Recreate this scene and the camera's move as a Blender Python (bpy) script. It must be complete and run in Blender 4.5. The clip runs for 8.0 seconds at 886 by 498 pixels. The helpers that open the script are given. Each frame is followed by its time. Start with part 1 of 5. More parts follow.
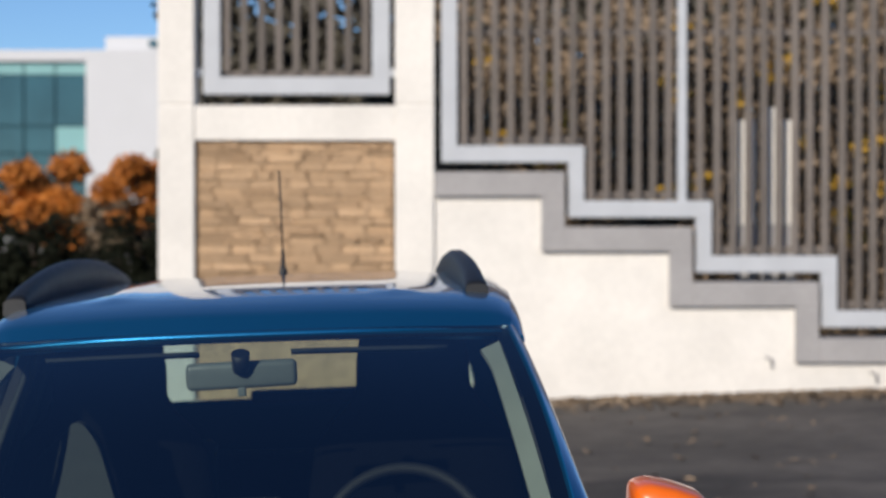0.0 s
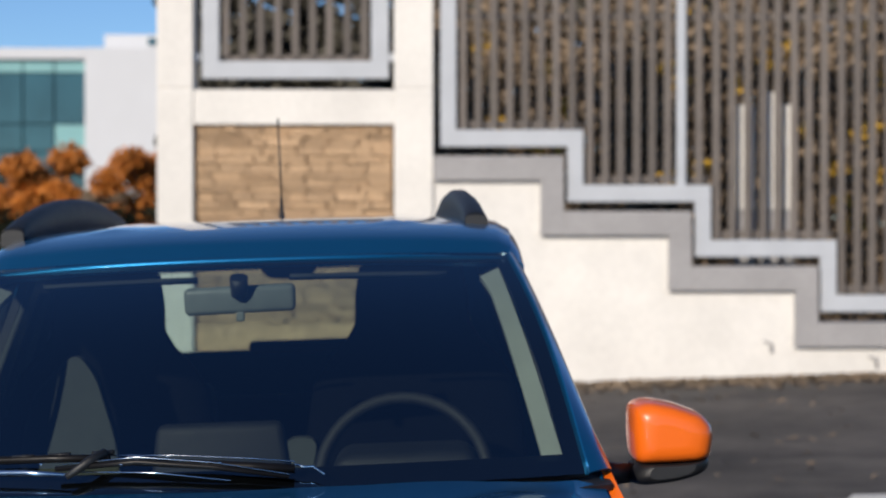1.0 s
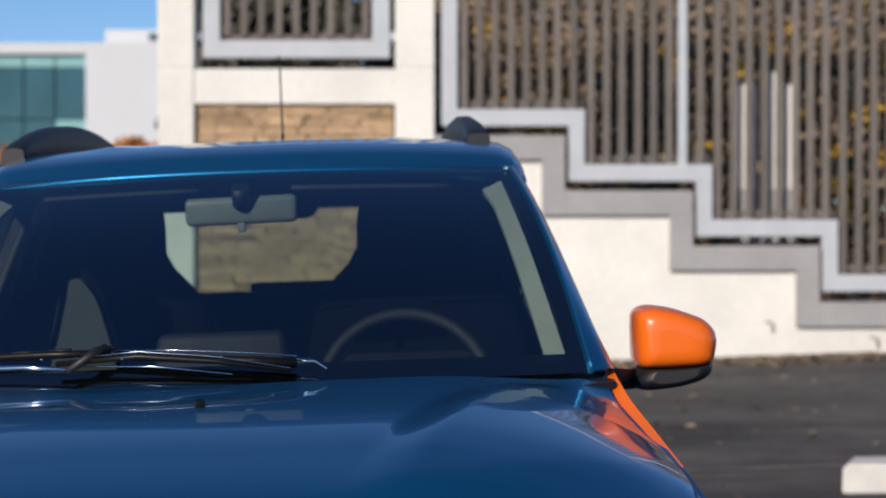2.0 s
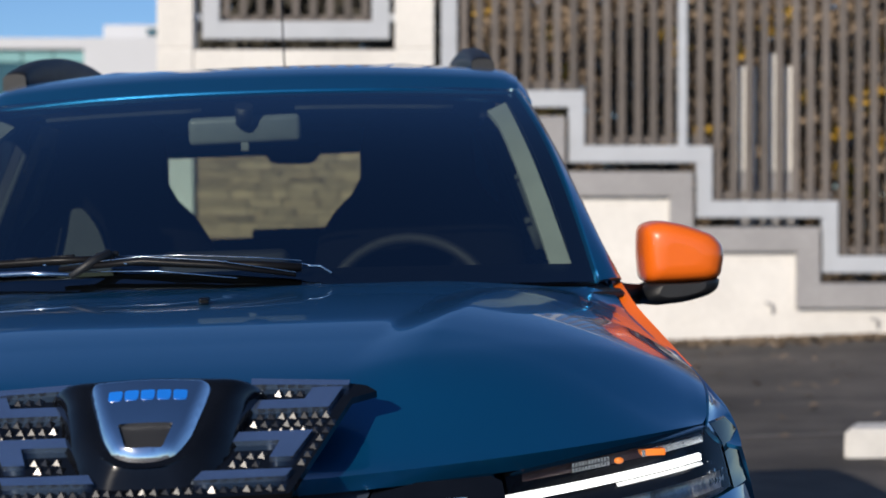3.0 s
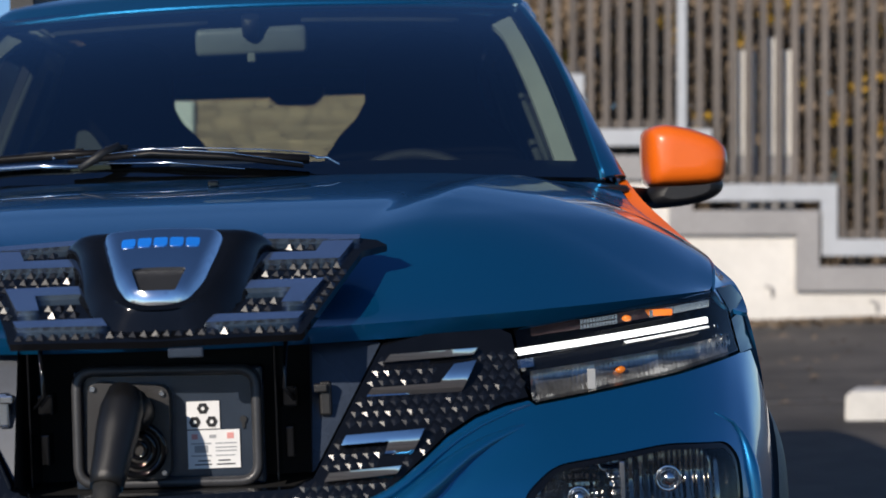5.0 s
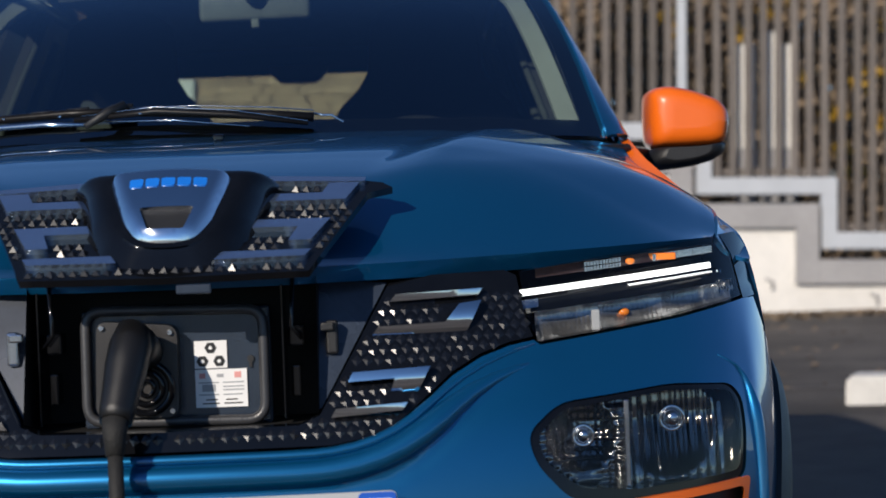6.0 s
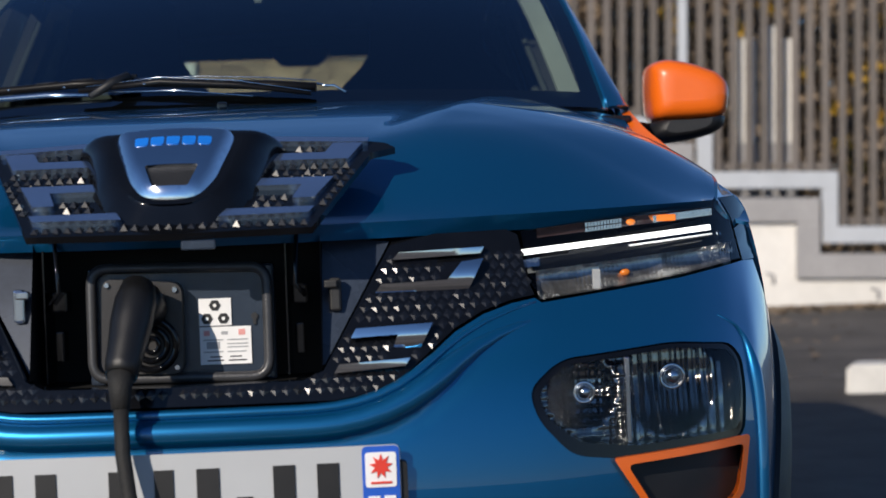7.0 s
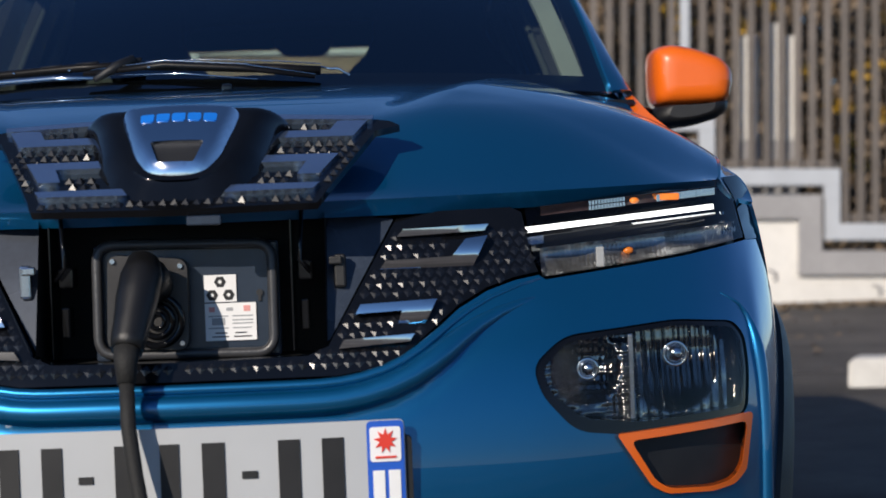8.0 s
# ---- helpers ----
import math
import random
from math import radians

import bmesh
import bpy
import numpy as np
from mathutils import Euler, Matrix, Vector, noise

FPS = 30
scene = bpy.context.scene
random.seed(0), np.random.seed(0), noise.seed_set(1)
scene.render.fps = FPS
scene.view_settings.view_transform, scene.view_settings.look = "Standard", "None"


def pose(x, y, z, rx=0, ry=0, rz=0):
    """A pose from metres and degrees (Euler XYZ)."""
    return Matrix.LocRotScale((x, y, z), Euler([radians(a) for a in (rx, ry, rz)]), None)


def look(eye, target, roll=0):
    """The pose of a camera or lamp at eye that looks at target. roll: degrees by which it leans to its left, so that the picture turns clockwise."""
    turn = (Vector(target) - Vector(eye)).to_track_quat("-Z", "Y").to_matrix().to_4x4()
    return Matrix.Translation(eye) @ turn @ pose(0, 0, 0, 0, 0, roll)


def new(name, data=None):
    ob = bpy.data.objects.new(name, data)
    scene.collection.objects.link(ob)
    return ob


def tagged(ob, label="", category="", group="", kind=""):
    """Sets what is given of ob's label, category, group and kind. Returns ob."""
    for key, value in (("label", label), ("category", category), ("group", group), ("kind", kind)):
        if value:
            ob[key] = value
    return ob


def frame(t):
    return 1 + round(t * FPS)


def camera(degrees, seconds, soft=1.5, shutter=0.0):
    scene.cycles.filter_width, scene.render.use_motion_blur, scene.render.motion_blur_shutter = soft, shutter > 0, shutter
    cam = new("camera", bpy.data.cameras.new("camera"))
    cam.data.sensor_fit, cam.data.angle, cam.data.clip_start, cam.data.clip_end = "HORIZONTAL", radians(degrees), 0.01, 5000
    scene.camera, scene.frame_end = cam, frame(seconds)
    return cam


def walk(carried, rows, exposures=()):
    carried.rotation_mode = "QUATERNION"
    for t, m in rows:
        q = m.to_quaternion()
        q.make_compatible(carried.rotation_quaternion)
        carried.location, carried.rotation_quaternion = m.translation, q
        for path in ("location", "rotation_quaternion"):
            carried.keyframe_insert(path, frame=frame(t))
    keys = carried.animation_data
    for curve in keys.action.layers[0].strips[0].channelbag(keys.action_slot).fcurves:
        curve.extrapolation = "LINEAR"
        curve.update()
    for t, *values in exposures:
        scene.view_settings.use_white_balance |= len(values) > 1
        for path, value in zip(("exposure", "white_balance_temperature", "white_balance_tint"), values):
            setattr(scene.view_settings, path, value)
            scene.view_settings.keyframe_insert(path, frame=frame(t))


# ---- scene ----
from mathutils import geometry

cam = camera(25.4, 8.0)
cam.data.dof.use_dof = True
cam.data.dof.focus_distance = 2.75
cam.data.dof.aperture_fstop = 6.6
walk(cam, [
    (0.0, look((0.299, -2.235, 1.610), (0.321, -0.236, 1.584), 0.0)),
    (0.5, look((0.301, -2.226, 1.535), (0.323, -0.226, 1.511), 0.0)),
    (1.0, look((0.299, -2.226, 1.459), (0.322, -0.226, 1.435), 0.0)),
    (1.5, look((0.299, -2.222, 1.376), (0.321, -0.222, 1.352), 0.0)),
    (3.0, look((0.284, -2.191, 1.133), (0.308, -0.191, 1.108), 0.0)),
    (3.5, look((0.280, -2.190, 1.085), (0.305, -0.190, 1.062), 0.0)),
    (4.0, look((0.277, -2.196, 1.034), (0.301, -0.196, 1.014), 0.0)),
    (4.5, look((0.274, -2.206, 0.991), (0.299, -0.206, 0.971), 0.0)),
    (6.0, look((0.263, -2.236, 0.875), (0.289, -0.236, 0.858), -0.2)),
    (6.5, look((0.262, -2.249, 0.847), (0.288, -0.249, 0.832), -0.2)),
    (7.0, look((0.261, -2.258, 0.825), (0.286, -0.258, 0.808), -0.2)),
    (7.5, look((0.261, -2.266, 0.808), (0.283, -0.266, 0.791), -0.2)),
    (8.0, look((0.258, -2.268, 0.797), (0.281, -0.268, 0.780), -0.15)),
], exposures=[(0.0, 0.06), (3.5, 0.0), (8.0, -0.02)])

# ---- light ----
SUN_FROM = Vector((-0.47, -0.79, 0.40)).normalized()
world = bpy.data.worlds.new("sky")
scene.world = world
world.use_nodes = True
sky = world.node_tree.nodes.new("ShaderNodeTexSky")
sky.sky_type = "NISHITA"
sky.sun_disc = False
sky.sun_elevation = math.asin(SUN_FROM.z)
sky.sun_rotation = math.atan2(SUN_FROM.x, SUN_FROM.y)
sky.altitude = 2500
sky.air_density = 1.0
sky.dust_density = 0.2
sky.ozone_density = 5.5
bg = world.node_tree.nodes["Background"]
bg.inputs["Strength"].default_value = 0.105
world.node_tree.links.new(sky.outputs[0], bg.inputs["Color"])
sun_data = bpy.data.lights.new("sun", "SUN")
sun_data.energy = 4.4
sun_data.angle = radians(0.5)
sun_data.color = (1.0, 0.90, 0.78)
sun = new("sun", sun_data)
sun.matrix_world = look(SUN_FROM * 30, (0, 0, 0))


# ---- materials ----
def material(name, base, rough=0.5, metal=0.0, var=0.0, scale=8.0, bump=0.0, bump_scale=60.0,
             coat=0.0, fine=0.0, spec=0.5, random_tint=0.0, second=None):
    """Principled surface with mottling at two scales and fine relief."""
    m = bpy.data.materials.new(name)
    m.use_nodes = True
    n, l = m.node_tree.nodes, m.node_tree.links
    p = n["Principled BSDF"]
    p.inputs["Roughness"].default_value = rough
    p.inputs["Metallic"].default_value = metal
    p.inputs["Coat Weight"].default_value = coat
    p.inputs["Coat Roughness"].default_value = 0.02
    p.inputs["Specular IOR Level"].default_value = spec
    p.inputs["Base Color"].default_value = (*base, 1)
    tc = n.new("ShaderNodeTexCoord")
    if var or fine or random_tint or second:
        big = n.new("ShaderNodeTexNoise")
        big.inputs["Scale"].default_value = scale
        big.inputs["Detail"].default_value = 6
        small = n.new("ShaderNodeTexNoise")
        small.inputs["Scale"].default_value = scale * 14
        small.inputs["Detail"].default_value = 4
        l.new(tc.outputs["Object"], big.inputs["Vector"])
        l.new(tc.outputs["Object"], small.inputs["Vector"])
        mix = n.new("ShaderNodeMix")
        mix.data_type = "RGBA"
        mix.inputs["A"].default_value = (*[c * (1 - var) for c in base], 1)
        mix.inputs["B"].default_value = (*(second or [min(1, c * (1 + var)) for c in base]), 1)
        ramp = n.new("ShaderNodeMapRange")
        ramp.inputs["From Min"].default_value, ramp.inputs["From Max"].default_value = 0.32, 0.68
        l.new(big.outputs[0], ramp.inputs["Value"])
        l.new(ramp.outputs[0], mix.inputs["Factor"])
        hsv = n.new("ShaderNodeHueSaturation")
        l.new(mix.outputs["Result"], hsv.inputs["Color"])
        val = n.new("ShaderNodeMapRange")
        val.inputs["To Min"].default_value, val.inputs["To Max"].default_value = 1 - fine, 1 + fine
        val.inputs["From Min"].default_value, val.inputs["From Max"].default_value = 0.3, 0.7
        l.new(small.outputs[0], val.inputs["Value"])
        last = val.outputs[0]
        if random_tint:
            info = n.new("ShaderNodeObjectInfo")
            rnd = n.new("ShaderNodeMapRange")
            rnd.inputs["To Min"].default_value, rnd.inputs["To Max"].default_value = 1 - random_tint, 1 + random_tint
            l.new(info.outputs["Random"], rnd.inputs["Value"])
            mul = n.new("ShaderNodeMath")
            mul.operation = "MULTIPLY"
            l.new(last, mul.inputs[0])
            l.new(rnd.outputs[0], mul.inputs[1])
            last = mul.outputs[0]
        l.new(last, hsv.inputs["Value"])
        l.new(hsv.outputs[0], p.inputs["Base Color"])
        rr = n.new("ShaderNodeMapRange")
        rr.inputs["To Min"].default_value, rr.inputs["To Max"].default_value = rough * 0.85, min(1, rough * 1.15)
        l.new(big.outputs[0], rr.inputs["Value"])
        l.new(rr.outputs[0], p.inputs["Roughness"])
    if bump:
        b = n.new("ShaderNodeBump")
        b.inputs["Strength"].default_value = min(1, bump)
        b.inputs["Distance"].default_value = 0.004
        t = n.new("ShaderNodeTexNoise")
        t.inputs["Scale"].default_value = bump_scale
        t.inputs["Detail"].default_value = 8
        l.new(tc.outputs["Object"], t.inputs["Vector"])
        l.new(t.outputs[0], b.inputs["Height"])
        l.new(b.outputs[0], p.inputs["Normal"])
    return m


def glass(name, tint, gloss=(1, 1, 1), rough=0.0, ior=1.5):
    """Thin pane: tinted see-through, with a clear reflection by Fresnel."""
    m = bpy.data.materials.new(name)
    m.use_nodes = True
    n, l = m.node_tree.nodes, m.node_tree.links
    n.clear()
    out = n.new("ShaderNodeOutputMaterial")
    tr = n.new("ShaderNodeBsdfTransparent")
    tr.inputs["Color"].default_value = (*tint, 1)
    gl = n.new("ShaderNodeBsdfGlossy")
    gl.inputs["Roughness"].default_value = rough
    gl.inputs["Color"].default_value = (*gloss, 1)
    fr = n.new("ShaderNodeFresnel")
    fr.inputs["IOR"].default_value = ior
    mx = n.new("ShaderNodeMixShader")
    l.new(fr.outputs[0], mx.inputs[0])
    l.new(tr.outputs[0], mx.inputs[1])
    l.new(gl.outputs[0], mx.inputs[2])
    l.new(mx.outputs[0], out.inputs["Surface"])
    return m


def glow(name, colour, strength):
    m = bpy.data.materials.new(name)
    m.use_nodes = True
    p = m.node_tree.nodes["Principled BSDF"]
    p.inputs["Base Color"].default_value = (0.8, 0.8, 0.8, 1)
    p.inputs["Emission Color"].default_value = (*colour, 1)
    p.inputs["Emission Strength"].default_value = strength
    return m


PAINT = material("blue metallic paint", (0.002, 0.120, 0.285), 0.34, 0.72, coat=1.0, var=0.05, scale=3)
ORANGE = material("orange paint", (0.78, 0.135, 0.005), 0.34, 0.0, coat=0.5, var=0.03, scale=6)
BLACK_GLOSS = material("piano black", (0.004, 0.0045, 0.006), 0.09, var=0.2, scale=20, spec=0.45)
STUD = material("studded black plastic", (0.006, 0.007, 0.010), 0.27, var=0.2, scale=20, spec=0.6)
BORDER = material("black glass border print", (0.003, 0.003, 0.004), 0.3, var=0.1, scale=20, spec=0.2)
BLACK = material("black plastic", (0.009, 0.0095, 0.011), 0.5, var=0.2, scale=30, bump=0.15, bump_scale=900)
DARK = material("dark cavity plastic", (0.003, 0.003, 0.0035), 0.7, var=0.3, scale=20)
GREY_PLASTIC = material("dark grey plastic", (0.026, 0.036, 0.055), 0.2, var=0.12, scale=20, bump=0.1, bump_scale=700)
FILLER = material("satin slate plastic", (0.030, 0.040, 0.060), 0.27, var=0.25, scale=9, fine=0.1, spec=0.5)
SLATE = material("satin slate insert", (0.55, 0.70, 0.92), 0.20, 0.95, var=0.05, scale=20)
BADGE = material("satin silver badge", (0.84, 0.87, 0.92), 0.11, 1.0, var=0.03, scale=20)
CHROME = material("chrome", (0.75, 0.76, 0.78), 0.08, 1.0, var=0.03, scale=20)
SATIN_CHROME = material("satin chrome", (0.62, 0.66, 0.72), 0.16, 1.0, var=0.03, scale=20)
SEAL = material("grey rubber seal", (0.042, 0.043, 0.047), 0.34, var=0.15, scale=30, bump=0.1, bump_scale=500)
SOCKET = material("charcoal socket plastic", (0.026, 0.0245, 0.0245), 0.36, var=0.15, scale=30, bump=0.1, bump_scale=700)
WIPER = material("satin black wiper", (0.007, 0.0065, 0.007), 0.36, var=0.15, scale=40, spec=0.18)
RUBBER = material("rubber", (0.009, 0.009, 0.009), 0.75, var=0.2, scale=40, bump=0.3, bump_scale=300)
TRIM_PALE = material("pale grey cabin trim", (0.27, 0.29, 0.27), 0.7, var=0.06, scale=12, bump=0.2, bump_scale=500)
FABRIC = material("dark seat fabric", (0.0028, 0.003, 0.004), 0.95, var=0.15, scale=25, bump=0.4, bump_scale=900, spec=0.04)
FABRIC_GREY = material("grey seat fabric", (0.048, 0.054, 0.052), 0.95, var=0.1, scale=25, bump=0.4, bump_scale=900)
DASH = material("dashboard plastic", (0.009, 0.010, 0.013), 0.65, var=0.15, scale=25, bump=0.3, bump_scale=500)
WINDSCREEN = glass("windscreen glass", (0.50, 0.63, 0.60), (0.62, 0.80, 1.0), ior=2.4)
SIDE_GLASS = glass("side glass", (0.07, 0.18, 0.19))
REAR_GLASS = glass("rear glass", (0.80, 0.86, 0.80))
LENS = glass("clear lens", (0.93, 0.95, 0.95), ior=1.33)
PLATE_WHITE = material("number plate white", (0.44, 0.455, 0.47), 0.35, var=0.03, scale=10)
PLATE_BLUE = material("number plate blue", (0.02, 0.10, 0.50), 0.35, var=0.03, scale=10)
INK = material("black print", (0.012, 0.012, 0.013), 0.45, var=0.1, scale=30)
PINK = material("pale red print", (0.72, 0.32, 0.30), 0.5, var=0.05, scale=30)
RED = material("red print", (0.70, 0.05, 0.03), 0.45, var=0.05, scale=30)
PAPER = material("white sticker", (0.80, 0.80, 0.80), 0.5, var=0.03, scale=30)
INK_GREY = material("grey print", (0.35, 0.36, 0.38), 0.5, var=0.05, scale=30)
BRAND_BLUE = material("blue badge print", (0.01, 0.16, 0.62), 0.3, var=0.05, scale=30)
LAMP_DARK = material("smoked lamp plastic", (0.035, 0.022, 0.022), 0.2, var=0.2, scale=60)
DARK_CHROME = material("lamp reflector metal", (0.24, 0.235, 0.225), 0.10, 1.0, var=0.25, scale=60)
LAMP_SATIN = material("satin lamp metal", (0.50, 0.49, 0.48), 0.30, 0.9, var=0.25, scale=60)
AMBER = material("amber bulb", (0.75, 0.20, 0.02), 0.25, var=0.1, scale=60)
LED_DIM = glow("dim running lamp", (1.0, 0.99, 0.96), 0.45)
LED = glow("lit day running lamp", (1.0, 0.99, 0.96), 1.7)

WHITE_WALL = material("white painted render", (0.74, 0.71, 0.66), 0.85, var=0.07, scale=1.6, fine=0.04, bump=0.5, bump_scale=40)
COPING = material("grey concrete coping", (0.335, 0.325, 0.325), 0.85, var=0.08, scale=2.5, fine=0.06, bump=0.4, bump_scale=60)
STEEL = material("light grey painted steel", (0.475, 0.495, 0.525), 0.45, var=0.05, scale=4)
SLAT = material("weathered timber slat", (0.142, 0.122, 0.108), 0.8, var=0.18, scale=3, fine=0.15, random_tint=0.22, bump=0.4, bump_scale=60)
STONE = material("ochre split stone", (0.46, 0.31, 0.185), 0.9, var=0.22, scale=9, fine=0.2, random_tint=0.2, bump=0.8, bump_scale=50)
MORTAR = material("sandy mortar", (0.30, 0.20, 0.125), 0.95, var=0.2, scale=8, bump=0.4)
# the broad mottling also carries some tree shade in its colour
ASPHALT = material("asphalt", (0.088, 0.077, 0.068), 0.9, var=0.40, scale=0.35, fine=0.25, bump=0.8, bump_scale=120)


def paint_shade(m, stretch, scale, dark, lo, hi):
    """Multiplies drawn-out bands of painted shade into a material's colour."""
    n, l = m.node_tree.nodes, m.node_tree.links
    pr = n["Principled BSDF"]
    src = pr.inputs["Base Color"].links[0].from_socket
    tc, mp, tx, rm, mx = (n.new("ShaderNode" + k) for k in ("TexCoord", "Mapping", "TexNoise", "MapRange", "Mix"))
    mp.inputs["Scale"].default_value = stretch
    tx.inputs["Scale"].default_value = scale
    tx.inputs["Detail"].default_value = 7
    rm.inputs["From Min"].default_value, rm.inputs["From Max"].default_value = lo, hi
    mx.data_type, mx.blend_type = "RGBA", "MULTIPLY"
    mx.inputs["B"].default_value = (*dark, 1)
    l.new(tc.outputs["Object"], mp.inputs["Vector"])
    l.new(mp.outputs[0], tx.inputs["Vector"])
    l.new(tx.outputs[0], rm.inputs["Value"])
    l.new(rm.outputs[0], mx.inputs["Factor"])
    l.new(src, mx.inputs["A"])
    l.new(mx.outputs["Result"], pr.inputs["Base Color"])


# uneven tree shadows on the ground, painted into the asphalt's colour
paint_shade(ASPHALT, (0.35, 1.0, 1.0), 0.9, (0.42, 0.42, 0.44), 0.50, 0.60)
WORN_PAINT = material("worn road paint", (0.13, 0.12, 0.11), 0.85, var=0.4, scale=4, fine=0.3, bump=0.6)
CONCRETE = material("white painted concrete", (0.62, 0.60, 0.56), 0.85, var=0.1, scale=6, fine=0.06, bump=0.5)
FAR_WHITE = material("white panel cladding", (0.58, 0.59, 0.61), 0.7, var=0.03, scale=0.5)
FAR_GLASS = material("tinted curtain glass", (0.03, 0.09, 0.11), 0.08, 0.0, var=0.3, scale=0.4, spec=0.8)
FAR_TEAL = material("teal glass panel", (0.22, 0.42, 0.42), 0.25, var=0.08, scale=0.4)
LEAF_ORANGE = material("orange autumn leaves", (0.42, 0.135, 0.014), 0.7, var=0.35, scale=3, fine=0.3)
LEAF_YELLOW = material("yellow leaves", (0.52, 0.30, 0.02), 0.7, var=0.3, scale=3, fine=0.2)
# green taken down to near black, so the colour itself holds the shade
HEDGE_SHADE = material("green leaves in painted shade", (0.010, 0.012, 0.007), 0.9, var=0.4, scale=3, fine=0.3, spec=0.1)
LEAF_DARK = material("dark green leaves", (0.062, 0.055, 0.040), 0.75, var=0.4, scale=3, fine=0.3)
LEAF_BROWN = material("withered leaves", (0.24, 0.175, 0.115), 0.8, var=0.35, scale=3, fine=0.3)
BARK = material("bark", (0.10, 0.075, 0.055), 0.9, var=0.3, scale=6, bump=0.8, bump_scale=40)


# ---- mesh tools ----
def link(name, bm, mat, parent=None, label="", smooth=False):
    me = bpy.data.meshes.new(name)
    if smooth:
        for f in bm.faces:
            f.smooth = True
    bm.to_mesh(me)
    bm.free()
    me.materials.append(mat)
    ob = new(name, me)
    if parent is not None:
        ob.parent = parent
    if label:
        tagged(ob, label)
    return ob


def part(name, bm, mat, parent, label="", smooth=False):
    return link(name, bm, mat, parent, label, smooth)


def box(bm, lo, hi, bevel=0.0, seg=2, m=None):
    size = [hi[i] - lo[i] for i in range(3)]
    mat = Matrix.Translation([(hi[i] + lo[i]) / 2 for i in range(3)]) @ Matrix.Diagonal((*size, 1))
    vs = bmesh.ops.create_cube(bm, size=1, matrix=mat)["verts"]
    if bevel:
        es = list({e for v in vs for e in v.link_edges})
        vs = bmesh.ops.bevel(bm, geom=es, offset=bevel, segments=seg, affect="EDGES", profile=0.5)["verts"]
    if m is not None:
        bmesh.ops.transform(bm, matrix=m, verts=list({v for v in vs}))
    return vs


def box_part(name, lo, hi, mat, parent, bevel=0.0, label="", seg=2):
    bm = bmesh.new()
    box(bm, lo, hi, bevel, seg)
    return part(name, bm, mat, parent, label)


def tube(bm, pts, radius, sides=10, closed=False):
    """Round bar along a polyline; radius is a number or one per point."""
    pts = [Vector(p) for p in pts]
    k = len(pts)
    rad = radius if isinstance(radius, (list, tuple)) else [radius] * k
    rings = []
    up = None
    for i, p in enumerate(pts):
        if closed:
            d = pts[(i + 1) % k] - pts[i - 1]
        else:
            d = pts[min(i + 1, k - 1)] - pts[max(i - 1, 0)]
        d.normalize()
        if up is None:
            up = Vector((0, 0, 1)) if abs(d.z) < 0.9 else Vector((0, 1, 0))
        a = d.cross(up).normalized()
        up = a.cross(d).normalized()
        rings.append([bm.verts.new(p + rad[i] * (math.cos(q) * a + math.sin(q) * up))
                      for q in [2 * math.pi * j / sides for j in range(sides)]])
    for i in range(k if closed else k - 1):
        r0, r1 = rings[i], rings[(i + 1) % k]
        for j in range(sides):
            f = bm.faces.new((r0[j], r0[(j + 1) % sides], r1[(j + 1) % sides], r1[j]))
            f.smooth = True
    if not closed:
        bm.faces.new(rings[0][::-1])
        bm.faces.new(rings[-1])


def spline(table, x):
    """Smooth curve through (x, value) pairs."""
    if x <= table[0][0]:
        return table[0][1]
    if x >= table[-1][0]:
        return table[-1][1]
    for i in range(len(table) - 1):
        (x0, a), (x1, b) = table[i], table[i + 1]
        if x <= x1:
            h = x1 - x0
            sl = (b - a) / h
            s0 = (b - table[i - 1][1]) / (x1 - table[i - 1][0]) if i else sl
            s1 = (table[i + 2][1] - a) / (table[i + 2][0] - x0) if i + 2 < len(table) else sl
            u = (x - x0) / h
            return ((2 * u ** 3 - 3 * u * u + 1) * a + (u ** 3 - 2 * u * u + u) * h * s0
                    + (3 * u * u - 2 * u ** 3) * b + (u ** 3 - u * u) * h * s1)


def dense(poly, step, closed=True):
    out = []
    k = len(poly)
    for i in range(k if closed else k - 1):
        a, b = Vector(poly[i]), Vector(poly[(i + 1) % k])
        c = max(1, int((b - a).length / step))
        out += [a + (b - a) * (j / c) for j in range(c)]
    if not closed:
        out.append(Vector(poly[-1]))
    return out


def rounded(poly, r, seg=5):
    """Outline with its corners rounded."""
    out = []
    k = len(poly)
    for i in range(k):
        p, a, b = Vector(poly[i]), Vector(poly[i - 1]), Vector(poly[(i + 1) % k])
        rr = min(r, (a - p).length * 0.45, (b - p).length * 0.45)
        s, e = p + (a - p).normalized() * rr, p + (b - p).normalized() * rr
        out += [(1 - u) ** 2 * s + 2 * u * (1 - u) * p + u * u * e for u in [j / seg for j in range(seg + 1)]]
    return out


def inside(p, poly):
    c = False
    j = len(poly) - 1
    for i in range(len(poly)):
        a, b = poly[i], poly[j]
        if (a[1] > p[1]) != (b[1] > p[1]) and p[0] < (b[0] - a[0]) * (p[1] - a[1]) / (b[1] - a[1]) + a[0]:
            c = not c
        j = i
    return c


